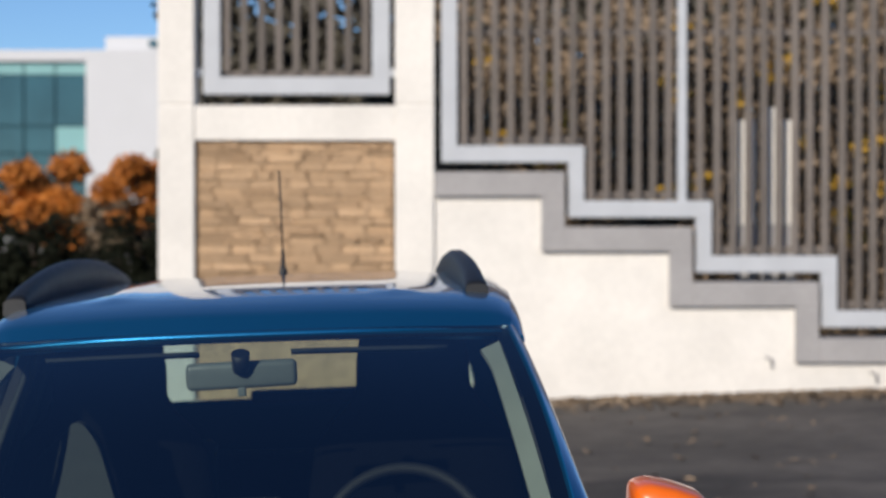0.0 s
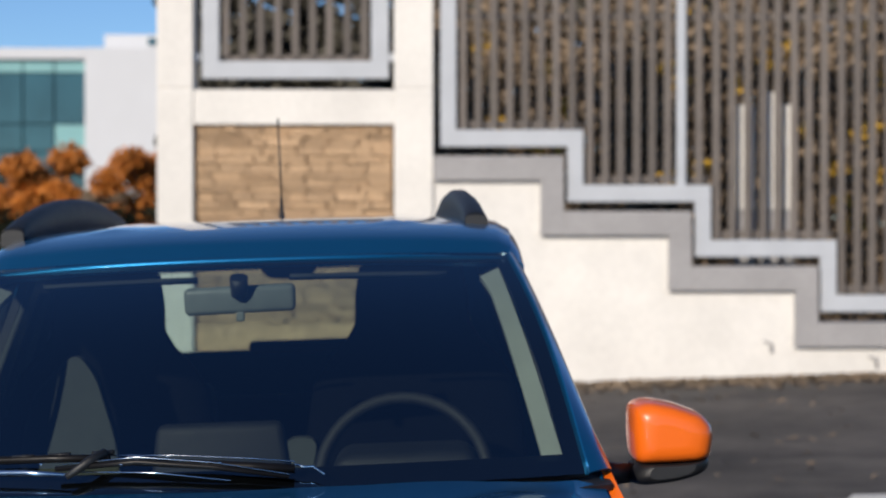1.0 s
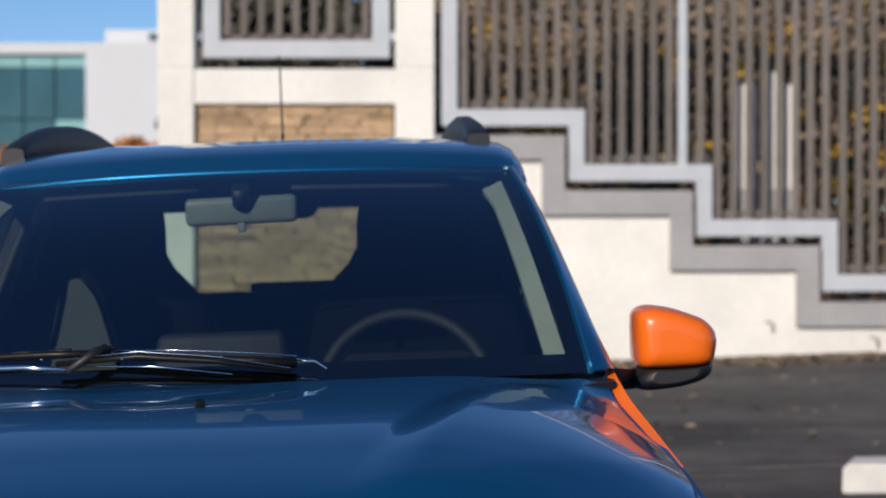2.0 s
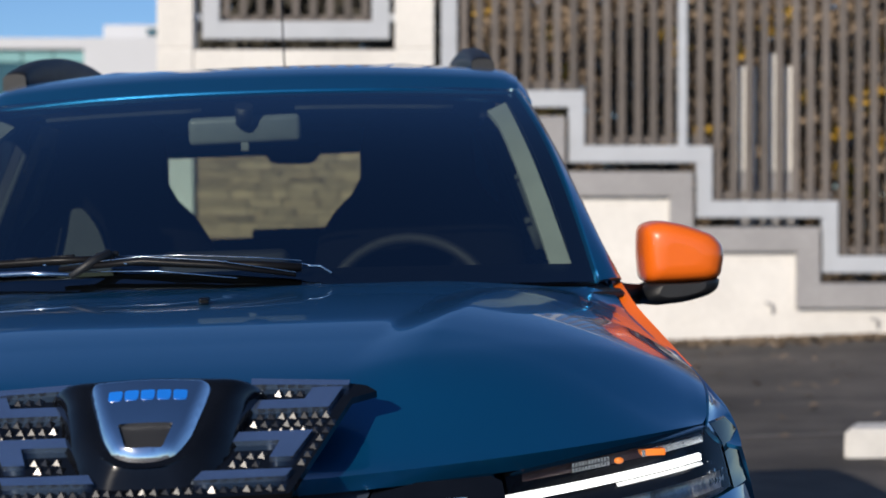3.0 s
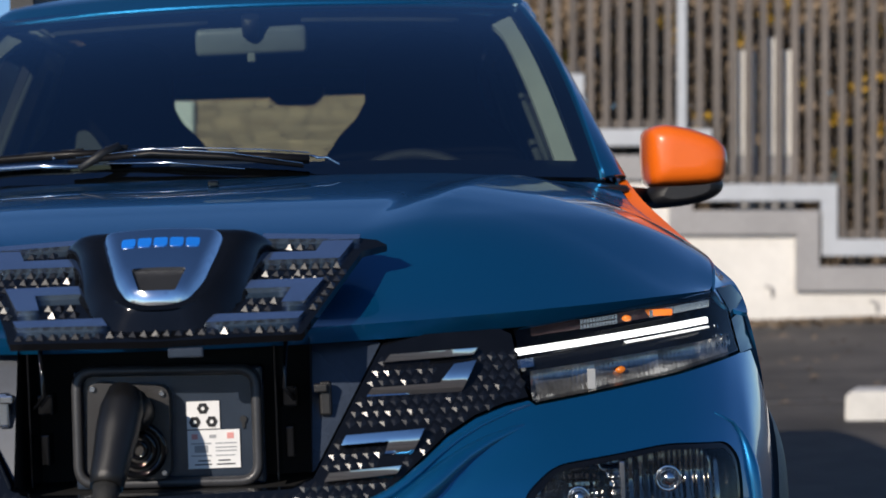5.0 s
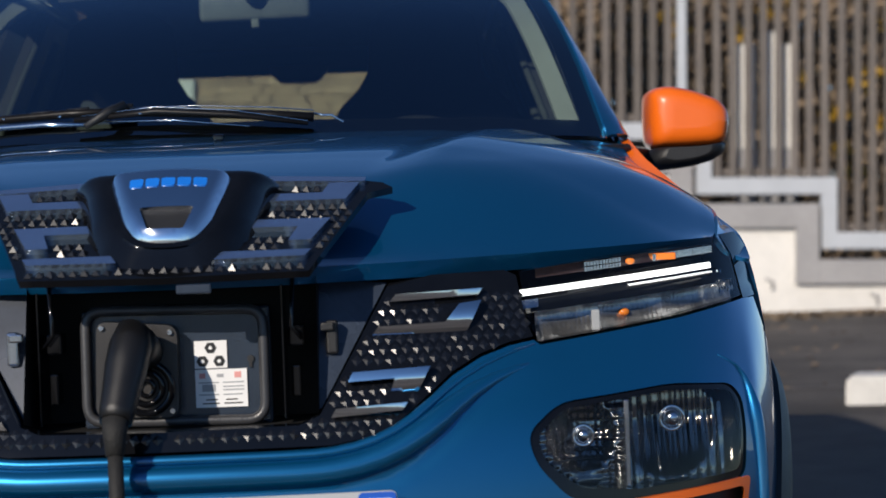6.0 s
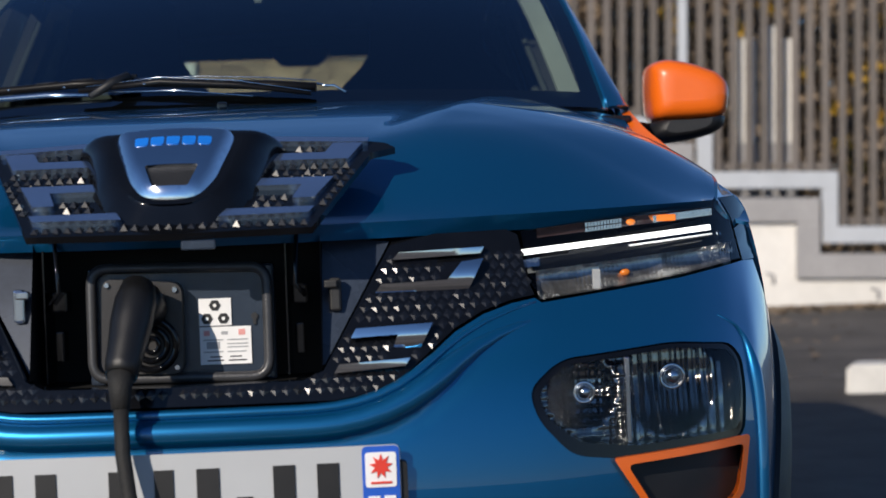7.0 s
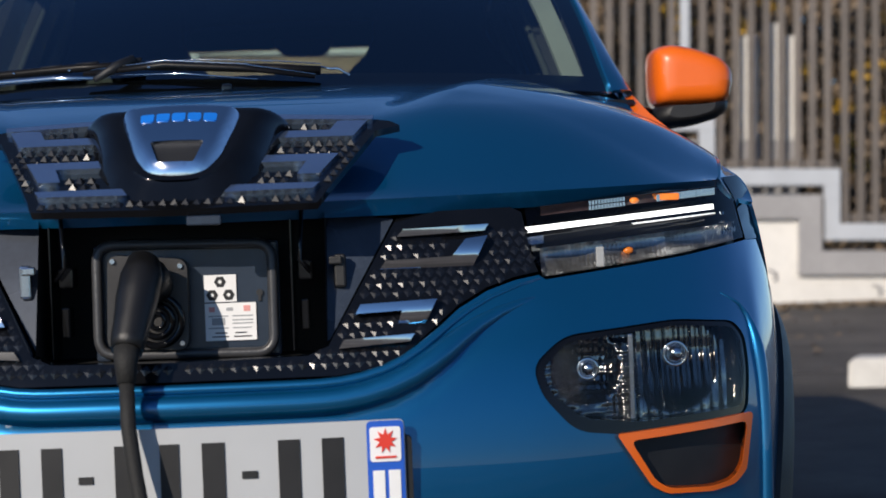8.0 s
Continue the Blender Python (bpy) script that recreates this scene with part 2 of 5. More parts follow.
def sheet(outer, holes, step, f, depth, out=(0, -1, 0), edge=None):
    """Panel over a flat outline with holes, bent by f(a, b) into space, its edges turned back by depth."""
    rims = [dense(q, edge or step) for q in [outer, *holes]]
    pts, edges = [], []
    for r in rims:
        s = len(pts)
        pts += [Vector((p[0], p[1])) for p in r]
        edges += [(s + i, s + (i + 1) % len(r)) for i in range(len(r))]
    lo = [min(p[i] for p in rims[0]) for i in (0, 1)]
    hi = [max(p[i] for p in rims[0]) for i in (0, 1)]
    rim_np = np.array([(p[0], p[1]) for p in pts])
    na, nb = int((hi[0] - lo[0]) / step) + 1, int((hi[1] - lo[1]) / step) + 1
    for i in range(na + 1):
        for j in range(nb + 1):
            p = (lo[0] + (i + 0.5 * (j % 2)) * step, lo[1] + j * step)
            if inside(p, rims[0]) and not any(inside(p, h) for h in rims[1:]):
                if np.min(np.sum((rim_np - p) ** 2, axis=1)) > (0.45 * step) ** 2:
                    pts.append(Vector(p))
    co, _, tris, *_ = geometry.delaunay_2d_cdt(pts, edges, [], 0, 1e-6)
    bm = bmesh.new()
    vs = [bm.verts.new(f(c[0], c[1])) for c in co]
    for t in tris:
        c = [sum(co[i][k] for i in t) / 3 for k in (0, 1)]
        if inside(c, rims[0]) and not any(inside(c, h) for h in rims[1:]):
            bm.faces.new([vs[i] for i in t])
    bmesh.ops.delete(bm, geom=[v for v in bm.verts if not v.link_faces], context="VERTS")
    bm.normal_update()
    o = Vector(out)
    if sum((fc.normal.dot(o) * fc.calc_area() for fc in bm.faces)) < 0:
        bmesh.ops.reverse_faces(bm, faces=bm.faces[:])
        bm.normal_update()
    for fc in bm.faces:
        fc.smooth = True
    if depth:
        rim = [e for e in bm.edges if len(e.link_faces) == 1]
        d = depth if isinstance(depth, Vector) else -o * depth
        made = bmesh.ops.extrude_edge_only(bm, edges=rim)["geom"]
        bmesh.ops.translate(bm, vec=d, verts=[g for g in made if isinstance(g, bmesh.types.BMVert)])
        for e in rim:
            e.smooth = False
    return bm


def flip(bm, s):
    """Mirrors a mesh to the other side of the car when s is -1."""
    if s < 0:
        bmesh.ops.scale(bm, vec=(-1, 1, 1), verts=bm.verts[:])
        bmesh.ops.reverse_faces(bm, faces=bm.faces[:])
    return bm


def patch(f, nu, nv, thick=0.0, out=(0, 0, 1)):
    """Surface f(u, v), u and v from 0 to 1, with its rim turned in."""
    bm = bmesh.new()
    g = [[bm.verts.new(f(i / nu, j / nv)) for j in range(nv + 1)] for i in range(nu + 1)]
    for i in range(nu):
        for j in range(nv):
            bm.faces.new((g[i][j], g[i + 1][j], g[i + 1][j + 1], g[i][j + 1])).smooth = True
    bm.normal_update()
    o = Vector(out)
    if sum(fc.normal.dot(o) for fc in bm.faces) < 0:
        bmesh.ops.reverse_faces(bm, faces=bm.faces[:])
    if thick:
        rim = [e for e in bm.edges if len(e.link_faces) == 1]
        made = bmesh.ops.extrude_edge_only(bm, edges=rim)["geom"]
        bmesh.ops.translate(bm, vec=-o * thick, verts=[g2 for g2 in made if isinstance(g2, bmesh.types.BMVert)])
        for e in rim:
            e.smooth = False
    return bm


def prism(bm, poly, f0, f1):
    """Solid between the outline laid by f0 and by f1."""
    a = [bm.verts.new(f0(p)) for p in poly]
    b = [bm.verts.new(f1(p)) for p in poly]
    k = len(poly)
    bm.faces.new(a)
    bm.faces.new(b[::-1])
    for i in range(k):
        bm.faces.new((a[i], b[i], b[(i + 1) % k], a[(i + 1) % k]))
    bmesh.ops.recalc_face_normals(bm, faces=bm.faces[:])


# ---- the setting ----
def ground_z(x, y):
    return 0.30 * math.tanh(x * 0.035 / 0.30) + 0.004 * max(0.0, min(y, 14.0))


def build_ground():
    bm = bmesh.new()
    xs = [-1500, -400, -100, -40, -20, -12, -8, -6, -4, -3, -2, -1, 0, 1, 2, 3, 4, 5, 6, 8, 10, 14, 20, 40, 100, 400, 1500]
    ys = [-1500, -400, -100, -40, -20, -10, -5, -2, 0, 2, 4, 6, 8, 10, 12, 14, 18, 25, 40, 80, 200, 600, 1500]
    g = [[bm.verts.new((x, y, ground_z(x, y))) for y in ys] for x in xs]
    for i in range(len(xs) - 1):
        for j in range(len(ys) - 1):
            bm.faces.new((g[i][j], g[i + 1][j], g[i + 1][j + 1], g[i][j + 1])).smooth = True
    tagged(link("ground", bm, ASPHALT), "worn dark grey asphalt of a car park", "ground", kind="structure")


build_ground()



def build_bay_line():
    """Worn pale parking line across the asphalt between the car and the wall."""
    bm = bmesh.new()
    g = [[bm.verts.new((x, y, ground_z(x, y) + 0.005)) for y in (7.31, 7.39)] for x in [0.9 + 0.5 * k for k in range(12)]]
    for a, b in zip(g, g[1:]):
        bm.faces.new((a[0], b[0], b[1], a[1]))
    tagged(link("bay_line", bm, WORN_PAINT), "worn pale parking line on the asphalt", "road marking", kind="structure")


build_bay_line()

WALL_Y = 14.5
wing = tagged(new("wall_wing"), "white rendered pier-and-lintel wall with a stone infill panel", "wall", kind="structure")


def build_wing():
    """Two piers, a lintel and the backing of the stone infill."""
    for name, x0, x1 in (("pier", -1.94, -1.63), ("pier", 0.075, 0.41)):
        bm = bmesh.new()
        box(bm, (x0, WALL_Y, -0.2), (x1, WALL_Y + 0.35, 2.615), 0.012)
        box(bm, (x0 + 0.008, WALL_Y + 0.008, 2.61), (x1 - 0.008, WALL_Y + 0.34, 2.628))
        box(bm, (x0, WALL_Y, 2.625), (x1, WALL_Y + 0.35, 5.2), 0.012)
        part(name, bm, WHITE_WALL, wing)
    bm = bmesh.new()
    box(bm, (-1.63, WALL_Y + 0.012, 2.315), (0.075, WALL_Y + 0.33, 2.615), 0.01)
    part("lintel", bm, WHITE_WALL, wing)
    bm = bmesh.new()
    box(bm, (-1.63, WALL_Y + 0.10, -0.2), (0.075, WALL_Y + 0.30, 2.315))
    part("infill_backing", bm, MORTAR, wing)


build_wing()


# Stepped garden wall: each step is 1.085 long and 0.47 high.
STEP_X = [0.41, 1.52, 2.61, 3.69, 4.78, 5.87]
STEP_Z = [2.05, 1.58, 1.11, 0.63, 0.40]
stepped = tagged(new("wall_stepped"), "white rendered garden wall stepping down under grey coping", "wall", kind="structure")


def build_stepped_wall():
    for i in range(5):
        bm = bmesh.new()
        box(bm, (STEP_X[i] + 0.003, WALL_Y + 0.03, -0.2), (STEP_X[i + 1] - (0.2 if i < 4 else 0), WALL_Y + 0.33, STEP_Z[i] - 0.21))
        if i < 4:
            box(bm, (STEP_X[i + 1] - 0.2, WALL_Y + 0.032, -0.2), (STEP_X[i + 1] + 0.003, WALL_Y + 0.328, STEP_Z[i + 1] - 0.21))
        part("wall_bay", bm, WHITE_WALL, stepped)
        bm = bmesh.new()
        box(bm, (STEP_X[i] + (0.0 if i else 0.003), WALL_Y - 0.03, STEP_Z[i] - 0.21), (STEP_X[i + 1], WALL_Y + 0.36, STEP_Z[i]), 0.008)
        if i < 4:
            box(bm, (STEP_X[i + 1] - 0.2, WALL_Y - 0.028, STEP_Z[i + 1] - 0.21), (STEP_X[i + 1] + 0.002, WALL_Y + 0.358, STEP_Z[i] - 0.2), 0.008)
        part("coping", bm, COPING, stepped)


build_stepped_wall()


def slat_mesh(length):
    bm = bmesh.new()
    box(bm, (-0.031, 0, 0), (0.031, 0.024, length), 0.003, 1)
    me = bpy.data.meshes.new("slat")
    bm.to_mesh(me)
    bm.free()
    me.materials.append(SLAT)
    return me


def build_fence():
    fence = tagged(new("fence"), "stepped fence of weathered brown slats in grey steel frame", "fence")
    y = WALL_Y + 0.02
    top = 5.0
    xs = [0.47, 1.555, 2.645, 3.72, 4.80, 5.87]
    zs = [2.13, 1.66, 1.19, 0.72, 0.48]
    for i in range(5):
        x0, x1, z = xs[i], xs[i + 1], zs[i]
        bm = bmesh.new()
        box(bm, (x0, y, z), (x1 + (0.135 if i < 4 else 0), y + 0.09, z + 0.145), 0.006)
        part("bottom_rail", bm, STEEL, fence)
        bm = bmesh.new()
        z_up = top if i == 0 else zs[i - 1]
        box(bm, (x0, y + 0.002, z + 0.14), (x0 + 0.135, y + 0.088, z_up + (0.0 if i == 0 else 0.003)), 0.006)
        part("riser", bm, STEEL, fence)
        start = x0 + 0.135 + 0.01
        span = xs[i + 1] + 0.13 - start
        count = 8
        me = slat_mesh(top - 0.04 - (z + 0.15))
        for k in range(count):
            ob = new("slat", me)
            ob.parent = fence
            ob.matrix_basis = pose(start + 0.045 + span * k / count + random.uniform(-0.004, 0.004), y + 0.06, z + 0.15, 0, 0, random.uniform(-3, 3))
        bm = bmesh.new()
        box(bm, (start, y + 0.115, z + 0.165), (start + span - 0.01, y + 0.15, z + 0.225), 0.004)
        part("back_rail", bm, SLAT, fence)
        box_part("back_rail", (start, y + 0.115, 3.22), (start + span - 0.01, y + 0.15, 3.28), SLAT, fence, 0.004)
    for x in (2.49, 4.66):
        bm = bmesh.new()
        box(bm, (x, y + 0.01, 1.8 if x < 3 else 0.86), (x + 0.075, y + 0.1, top), 0.006)
        part("post", bm, STEEL, fence)
    bm = bmesh.new()
    box(bm, (0.47, y + 0.003, top), (5.9, y + 0.087, top + 0.135), 0.006)
    part("top_rail", bm, STEEL, fence)


build_fence()


def build_upper_panel():
    """Framed slat screen that fills the opening above the lintel."""
    screen = tagged(new("slat_screen"), "brown slat screen in a light grey steel frame above the lintel", "screen")
    y = WALL_Y + 0.05
    for name, lo, hi in (("frame_bottom", (-1.56, y, 2.71), (0.03, y + 0.08, 2.86)), ("frame_side", (-1.56, y + 0.001, 2.855), (-1.415, y + 0.079, 4.8)),
                         ("frame_side", (-0.12, y + 0.001, 2.855), (0.03, y + 0.079, 4.8)), ("frame_top", (-1.56, y, 4.79), (0.03, y + 0.08, 4.93))):
        box_part(name, lo, hi, STEEL, screen, 0.006)
    for x in (-1.60, 0.05):
        box_part("bracket", (x - 0.032, y + 0.02, 2.86), (x + 0.024, y + 0.06, 2.93), STEEL, screen, 0.004)
    me = slat_mesh(1.86)
    for k in range(9):
        ob = new("slat", me)
        ob.parent = screen
        ob.matrix_basis = pose(-1.365 + 0.148 * k + random.uniform(-0.004, 0.004), y + 0.055, 2.90, 0, 0, random.uniform(-3, 3))
    box_part("back_rail", (-1.415, y + 0.085, 2.865), (-0.12, y + 0.12, 2.915), SLAT, screen, 0.004)


build_upper_panel()


def clump(bm, centre, radius, count, size, squash=0.8):
    """A crown of many small leaf blades round a centre."""
    for _ in range(count):
        d = Vector((random.gauss(0, 1), random.gauss(0, 1), random.gauss(0, 1))).normalized()
        r = radius * random.random() ** 0.45 * (0.75 + 0.35 * noise.noise(d * 2.3 + Vector(centre)))
        p = Vector(centre) + Vector((d.x * r, d.y * r, d.z * r * squash))
        q = Euler((random.uniform(0, 6.3), random.uniform(0, 6.3), random.uniform(0, 6.3))).to_matrix()
        s = size * random.uniform(0.6, 1.3)
        vs = [bm.verts.new(p + q @ Vector(c)) for c in ((0, -s, 0), (0.45 * s, 0, 0.1 * s), (0, s, 0), (-0.45 * s, 0, 0.1 * s))]
        bm.faces.new(vs)


def build_tree(x, y, height, spread, leaf_mat, label, leaves=900, size=0.09, low=0.45):
    z0 = ground_z(x, y)
    tree = tagged(new("tree"), label, "tree")
    tree.matrix_basis = pose(x, y, z0 - 0.03)
    bm = bmesh.new()
    tube(bm, [(0, 0, 0), (0.03, 0, height * 0.3), (-0.02, 0.03, height * 0.55), (0.02, 0, height * 0.85)], [0.07, 0.055, 0.04, 0.015], 8)
    tips = []
    for k in range(9):
        a = k * 2.4
        h = height * (low + 0.05 * k)
        r = spread * random.uniform(0.45, 0.8)
        tip = (r * math.cos(a), r * math.sin(a), h + random.uniform(0.15, 0.5))
        tube(bm, [(0, 0, h - 0.25), (0.5 * tip[0], 0.5 * tip[1], h), tip], [0.03, 0.02, 0.008], 6)
        tips.append(tip)
    part("trunk", bm, BARK, tree)
    bm = bmesh.new()
    for t in tips:
        clump(bm, t, spread * random.uniform(0.45, 0.65), leaves // 12, size)
    clump(bm, (0, 0, height * 0.82), spread * 0.55, leaves // 4, size)
    part("crown", bm, leaf_mat, tree)


build_tree(-6.05, 30.0, 2.75, 0.8, LEAF_ORANGE, "young tree with a round orange autumn crown", 7000, 0.075)
build_tree(-4.45, 32.0, 2.95, 0.82, LEAF_ORANGE, "young autumn tree with a thin rusty crown", 4500, 0.075)
build_tree(-5.2, 33.5, 2.3, 0.9, LEAF_BROWN, "low autumn tree with withered leaves", 2200, 0.08)


def build_hedge(x0, x1, y, top, mats, label, per_metre=1500, size=0.07, depth=0.7):
    bm = bmesh.new()
    x = x0
    while x < x1:
        h = top * random.uniform(0.75, 1.05)
        for z in np.arange(0.2, h, 0.45):
            clump(bm, (x, y + random.uniform(-depth, depth) * 0.4, z + ground_z(x, y)), 0.5, int(per_metre * 0.06), size, 0.9)
        x += 0.32
    tagged(link("hedge", bm, mats), label, "hedge", kind="stuff")


# both hedges fill the shaded area round the trees with painted-in darkness
build_hedge(-9.0, -3.2, 27.5, 1.75, HEDGE_SHADE, "green hedge with shade put into its colour below the orange trees", 1900, 0.09)
build_hedge(-9.5, -3.4, 35.0, 2.5, HEDGE_SHADE, "tall hedge coloured near black as the shade behind the orange trees", 1900, 0.09)
build_hedge(0.3, 7.4, 21.0, 5.4, LEAF_DARK, "dark evergreen shrubs behind the slat fence", 2600, 0.11)
build_hedge(0.5, 7.0, 18.8, 4.4, LEAF_BROWN, "withered shrubs behind the slat fence", 1700, 0.07)
build_hedge(-2.0, 0.2, 18.0, 4.6, LEAF_DARK, "dark shrubs behind the slat screen", 2600, 0.11)


def build_yellow():
    bm = bmesh.new()
    for _ in range(42):
        clump(bm, (random.uniform(0.8, 6.5), random.uniform(16.7, 17.8), random.uniform(1.3, 4.2)), 0.20, 20, 0.055)
    tagged(link("yellow_foliage", bm, LEAF_YELLOW), "scattered yellow autumn leaves on the shrubs behind the fence", "foliage", kind="stuff")


build_yellow()


def build_pillars():
    """White slab-sided posts standing behind the fence."""
    for x, w, h in ((3.165, 0.145, 2.52), (3.362, 0.135, 2.63), (3.535, 0.10, 2.52)):
        t = tagged(new("garden_post"), "slim white painted post behind the slat fence", "post", "white posts behind the fence")
        bm = bmesh.new()
        box(bm, (x - w / 2, 15.0, 1.60), (x + w / 2, 15.14, h), 0.01)
        part("shaft", bm, WHITE_WALL, t)
        bm = bmesh.new()
        box(bm, (x - w / 2 - 0.01, 14.99, 0.0), (x + w / 2 + 0.01, 15.15, 1.60), 0.01)
        part("plinth", bm, COPING, t)


build_pillars()


def build_far_building():
    b = tagged(new("office_building"), "white flat-roofed office block with a tinted curtain-glass front", "building")
    y = 70.0
    box_part("wall", (-12.0, y, -0.5), (-7.6, y + 12, 7.98), FAR_WHITE, b, 0.03)
    box_part("wall", (-30.0, y + 0.02, 7.55), (-12.0, y + 12, 7.97), FAR_WHITE, b, 0.03)
    box_part("wall", (-30.0, y + 0.3, -0.5), (-12.0, y + 0.6, 1.4), FAR_WHITE, b, 0.03)
    box_part("penthouse", (-11.6, y + 2, 7.9), (-8.4, y + 8, 8.65), FAR_WHITE, b, 0.03)
    box_part("vent", (-9.95, y + 1.9, 8.25), (-9.55, y + 2.0, 8.5), FAR_GLASS, b)
    box_part("glass_core", (-30.0, y + 0.5, 1.4), (-12.0, y + 11, 7.55), FAR_GLASS, b)
    for i in range(12):
        x1 = -12.03 - i * 1.15
        for z0, z1, mat in ((7.08, 7.53, FAR_TEAL), (5.2, 7.04, FAR_GLASS), (4.2, 5.16, FAR_TEAL if i % 3 == 0 else FAR_GLASS), (1.45, 4.16, FAR_GLASS)):
            box_part("pane", (x1 - 1.10, y + 0.25, z0), (x1, y + 0.36, z1), mat, b, 0.02)


build_far_building()


def build_block():
    """White-painted concrete wheel stop."""
    bm = bmesh.new()
    x, y = 2.15, 6.42
    z = ground_z(x, y) + 0.01
    prism(bm, [(0, 0), (0.34, 0), (0.32, 0.14), (0.02, 0.14)], lambda p: (x + 0.36 * p[0], y + p[0], z - 0.02 + p[1]), lambda p: (x + 1.6, y + p[0], z - 0.01 + p[1]))
    bmesh.ops.bevel(bm, geom=bm.edges[:], offset=0.015, segments=2, affect="EDGES")
    tagged(link("wheel_stop", bm, CONCRETE), "worn white concrete wheel stop lying on the asphalt", "wheel stop")


build_block()


def build_brackets():
    for x, z in ((3.27, 0.42), (4.17, 0.29)):
        bm = bmesh.new()
        y = WALL_Y + 0.03
        tube(bm, [(x - 0.03, y + 0.01, z + 0.05), (x - 0.03, y - 0.02, z + 0.045), (x + 0.02, y - 0.025, z + 0.03), (x + 0.025, y - 0.02, z - 0.04), (x + 0.025, y + 0.01, z - 0.045)], 0.011, 8)
        tagged(link("wall_bracket", bm, COPING), "small grey hooked bracket fixed to the white wall", "bracket", "brackets on the wall")


build_brackets()


def build_litter():
    bm = bmesh.new()
    for _ in range(4200):
        x = random.uniform(0.2, 8)
        y = WALL_Y - 0.05 - abs(random.gauss(0, 0.45)) if random.random() < 0.93 else random.uniform(6, 14)
        s = random.uniform(0.02, 0.05)
        q = Euler((random.uniform(-0.5, 0.5), random.uniform(-0.5, 0.5), random.uniform(0, 6.3))).to_matrix()
        p = Vector((x, y, ground_z(x, y) + 0.012))
        bm.faces.new([bm.verts.new(p + q @ Vector(c)) for c in ((0, -s, 0), (0.5 * s, 0, 0.1 * s), (0, s, 0), (-0.5 * s, 0, 0.1 * s))])
    tagged(link("fallen_leaves", bm, LEAF_BROWN), "dry brown leaves fallen along the foot of the wall", "leaves", kind="stuff")


build_litter()


# ---- the car: x across, y from nose to tail, z up, in its own frame ----
CAR = pose(0, 0, -0.04, 0, -2.0, 0)
car = tagged(new("car"), "metallic blue electric hatchback charging, nose flap open, orange mirrors", "car")
car.matrix_basis = CAR

PLAN = [(-0.1, 0.0), (0, 0.0), (0.1, 0.002), (0.2, 0.009), (0.3, 0.024), (0.42, 0.055), (0.52, 0.098), (0.6, 0.148), (0.66, 0.198),
        (0.71, 0.258), (0.75, 0.340), (0.778, 0.45), (0.792, 0.58), (0.795, 0.7)]
RAKE = [(0.15, 0.10), (0.25, 0.035), (0.35, 0.005), (0.5, -0.005), (0.60, 0.0), (0.67, 0.015), (0.72, 0.042), (0.77, 0.078), (0.83, 0.118), (0.88, 0.145), (0.95, 0.17)]
# lower outline of the grille, from the middle outwards
GRILLE_LOW = [(0.0, 0.662), (0.186, 0.662), (0.235, 0.670), (0.262, 0.682), (0.293, 0.707), (0.330, 0.737), (0.365, 0.756), (0.40, 0.767), (0.43, 0.772)]


def grille_gap(x, z):
    """Distance below or outside the grille's lower outline; negative inside."""
    x = abs(x)
    best, side = 9.0, 1.0
    for (x0, z0), (x1, z1) in zip(GRILLE_LOW, GRILLE_LOW[1:]):
        dx, dz = x1 - x0, z1 - z0
        u = max(0.0, min(1.0, ((x - x0) * dx + (z - z0) * dz) / (dx * dx + dz * dz)))
        ex, ez = x - x0 - u * dx, z - z0 - u * dz
        d = math.hypot(ex, ez)
        if d < best:
            best, side = d, 1.0 if dx * ez - dz * ex < 0 else -1.0
    return best * side


def nose(x, z):
    """Depth of the front skin."""
    ax = abs(x)
    y = spline(PLAN, ax) + spline(RAKE, z)
    g = grille_gap(x, z)
    fade = max(0.0, min(1.0, (0.47 - ax) / 0.12))
    if g > -0.01:
        y += fade * (-0.004 * math.exp(-((g - 0.026) / 0.012) ** 2) + 0.003 * math.exp(-((g - 0.048) / 0.009) ** 2))
    low = max(0.0, min(1.0, (0.80 - z) / 0.1))
    y -= low * 0.006 * math.exp(-((ax - 0.724) / 0.013) ** 2)
    return y


def nose_point(off=0.0, s=1):
    return lambda a, b: Vector((s * a, nose(a, b) + off, b))


HEAD = [(0.418, 0.852), (0.55, 0.868), (0.695, 0.884), (0.712, 0.86), (0.722, 0.805), (0.625, 0.789), (0.52, 0.777), (0.438, 0.768), (0.425, 0.79)]
FOG = [(0.414, 0.664), (0.454, 0.697), (0.60, 0.708), (0.684, 0.700), (0.700, 0.680), (0.703, 0.640), (0.697, 0.580), (0.55, 0.571), (0.464, 0.583), (0.424, 0.628)]
ORANGE_OUT = [(0.514, 0.576), (0.704, 0.583), (0.690, 0.512), (0.672, 0.497), (0.640, 0.493), (0.577, 0.498), (0.556, 0.510)]
ORANGE_IN = [(0.531, 0.567), (0.694, 0.573), (0.682, 0.517), (0.667, 0.503), (0.638, 0.499), (0.580, 0.504), (0.562, 0.515)]


def mirrored(poly):
    return [(-p[0], p[1]) for p in poly[::-1]]


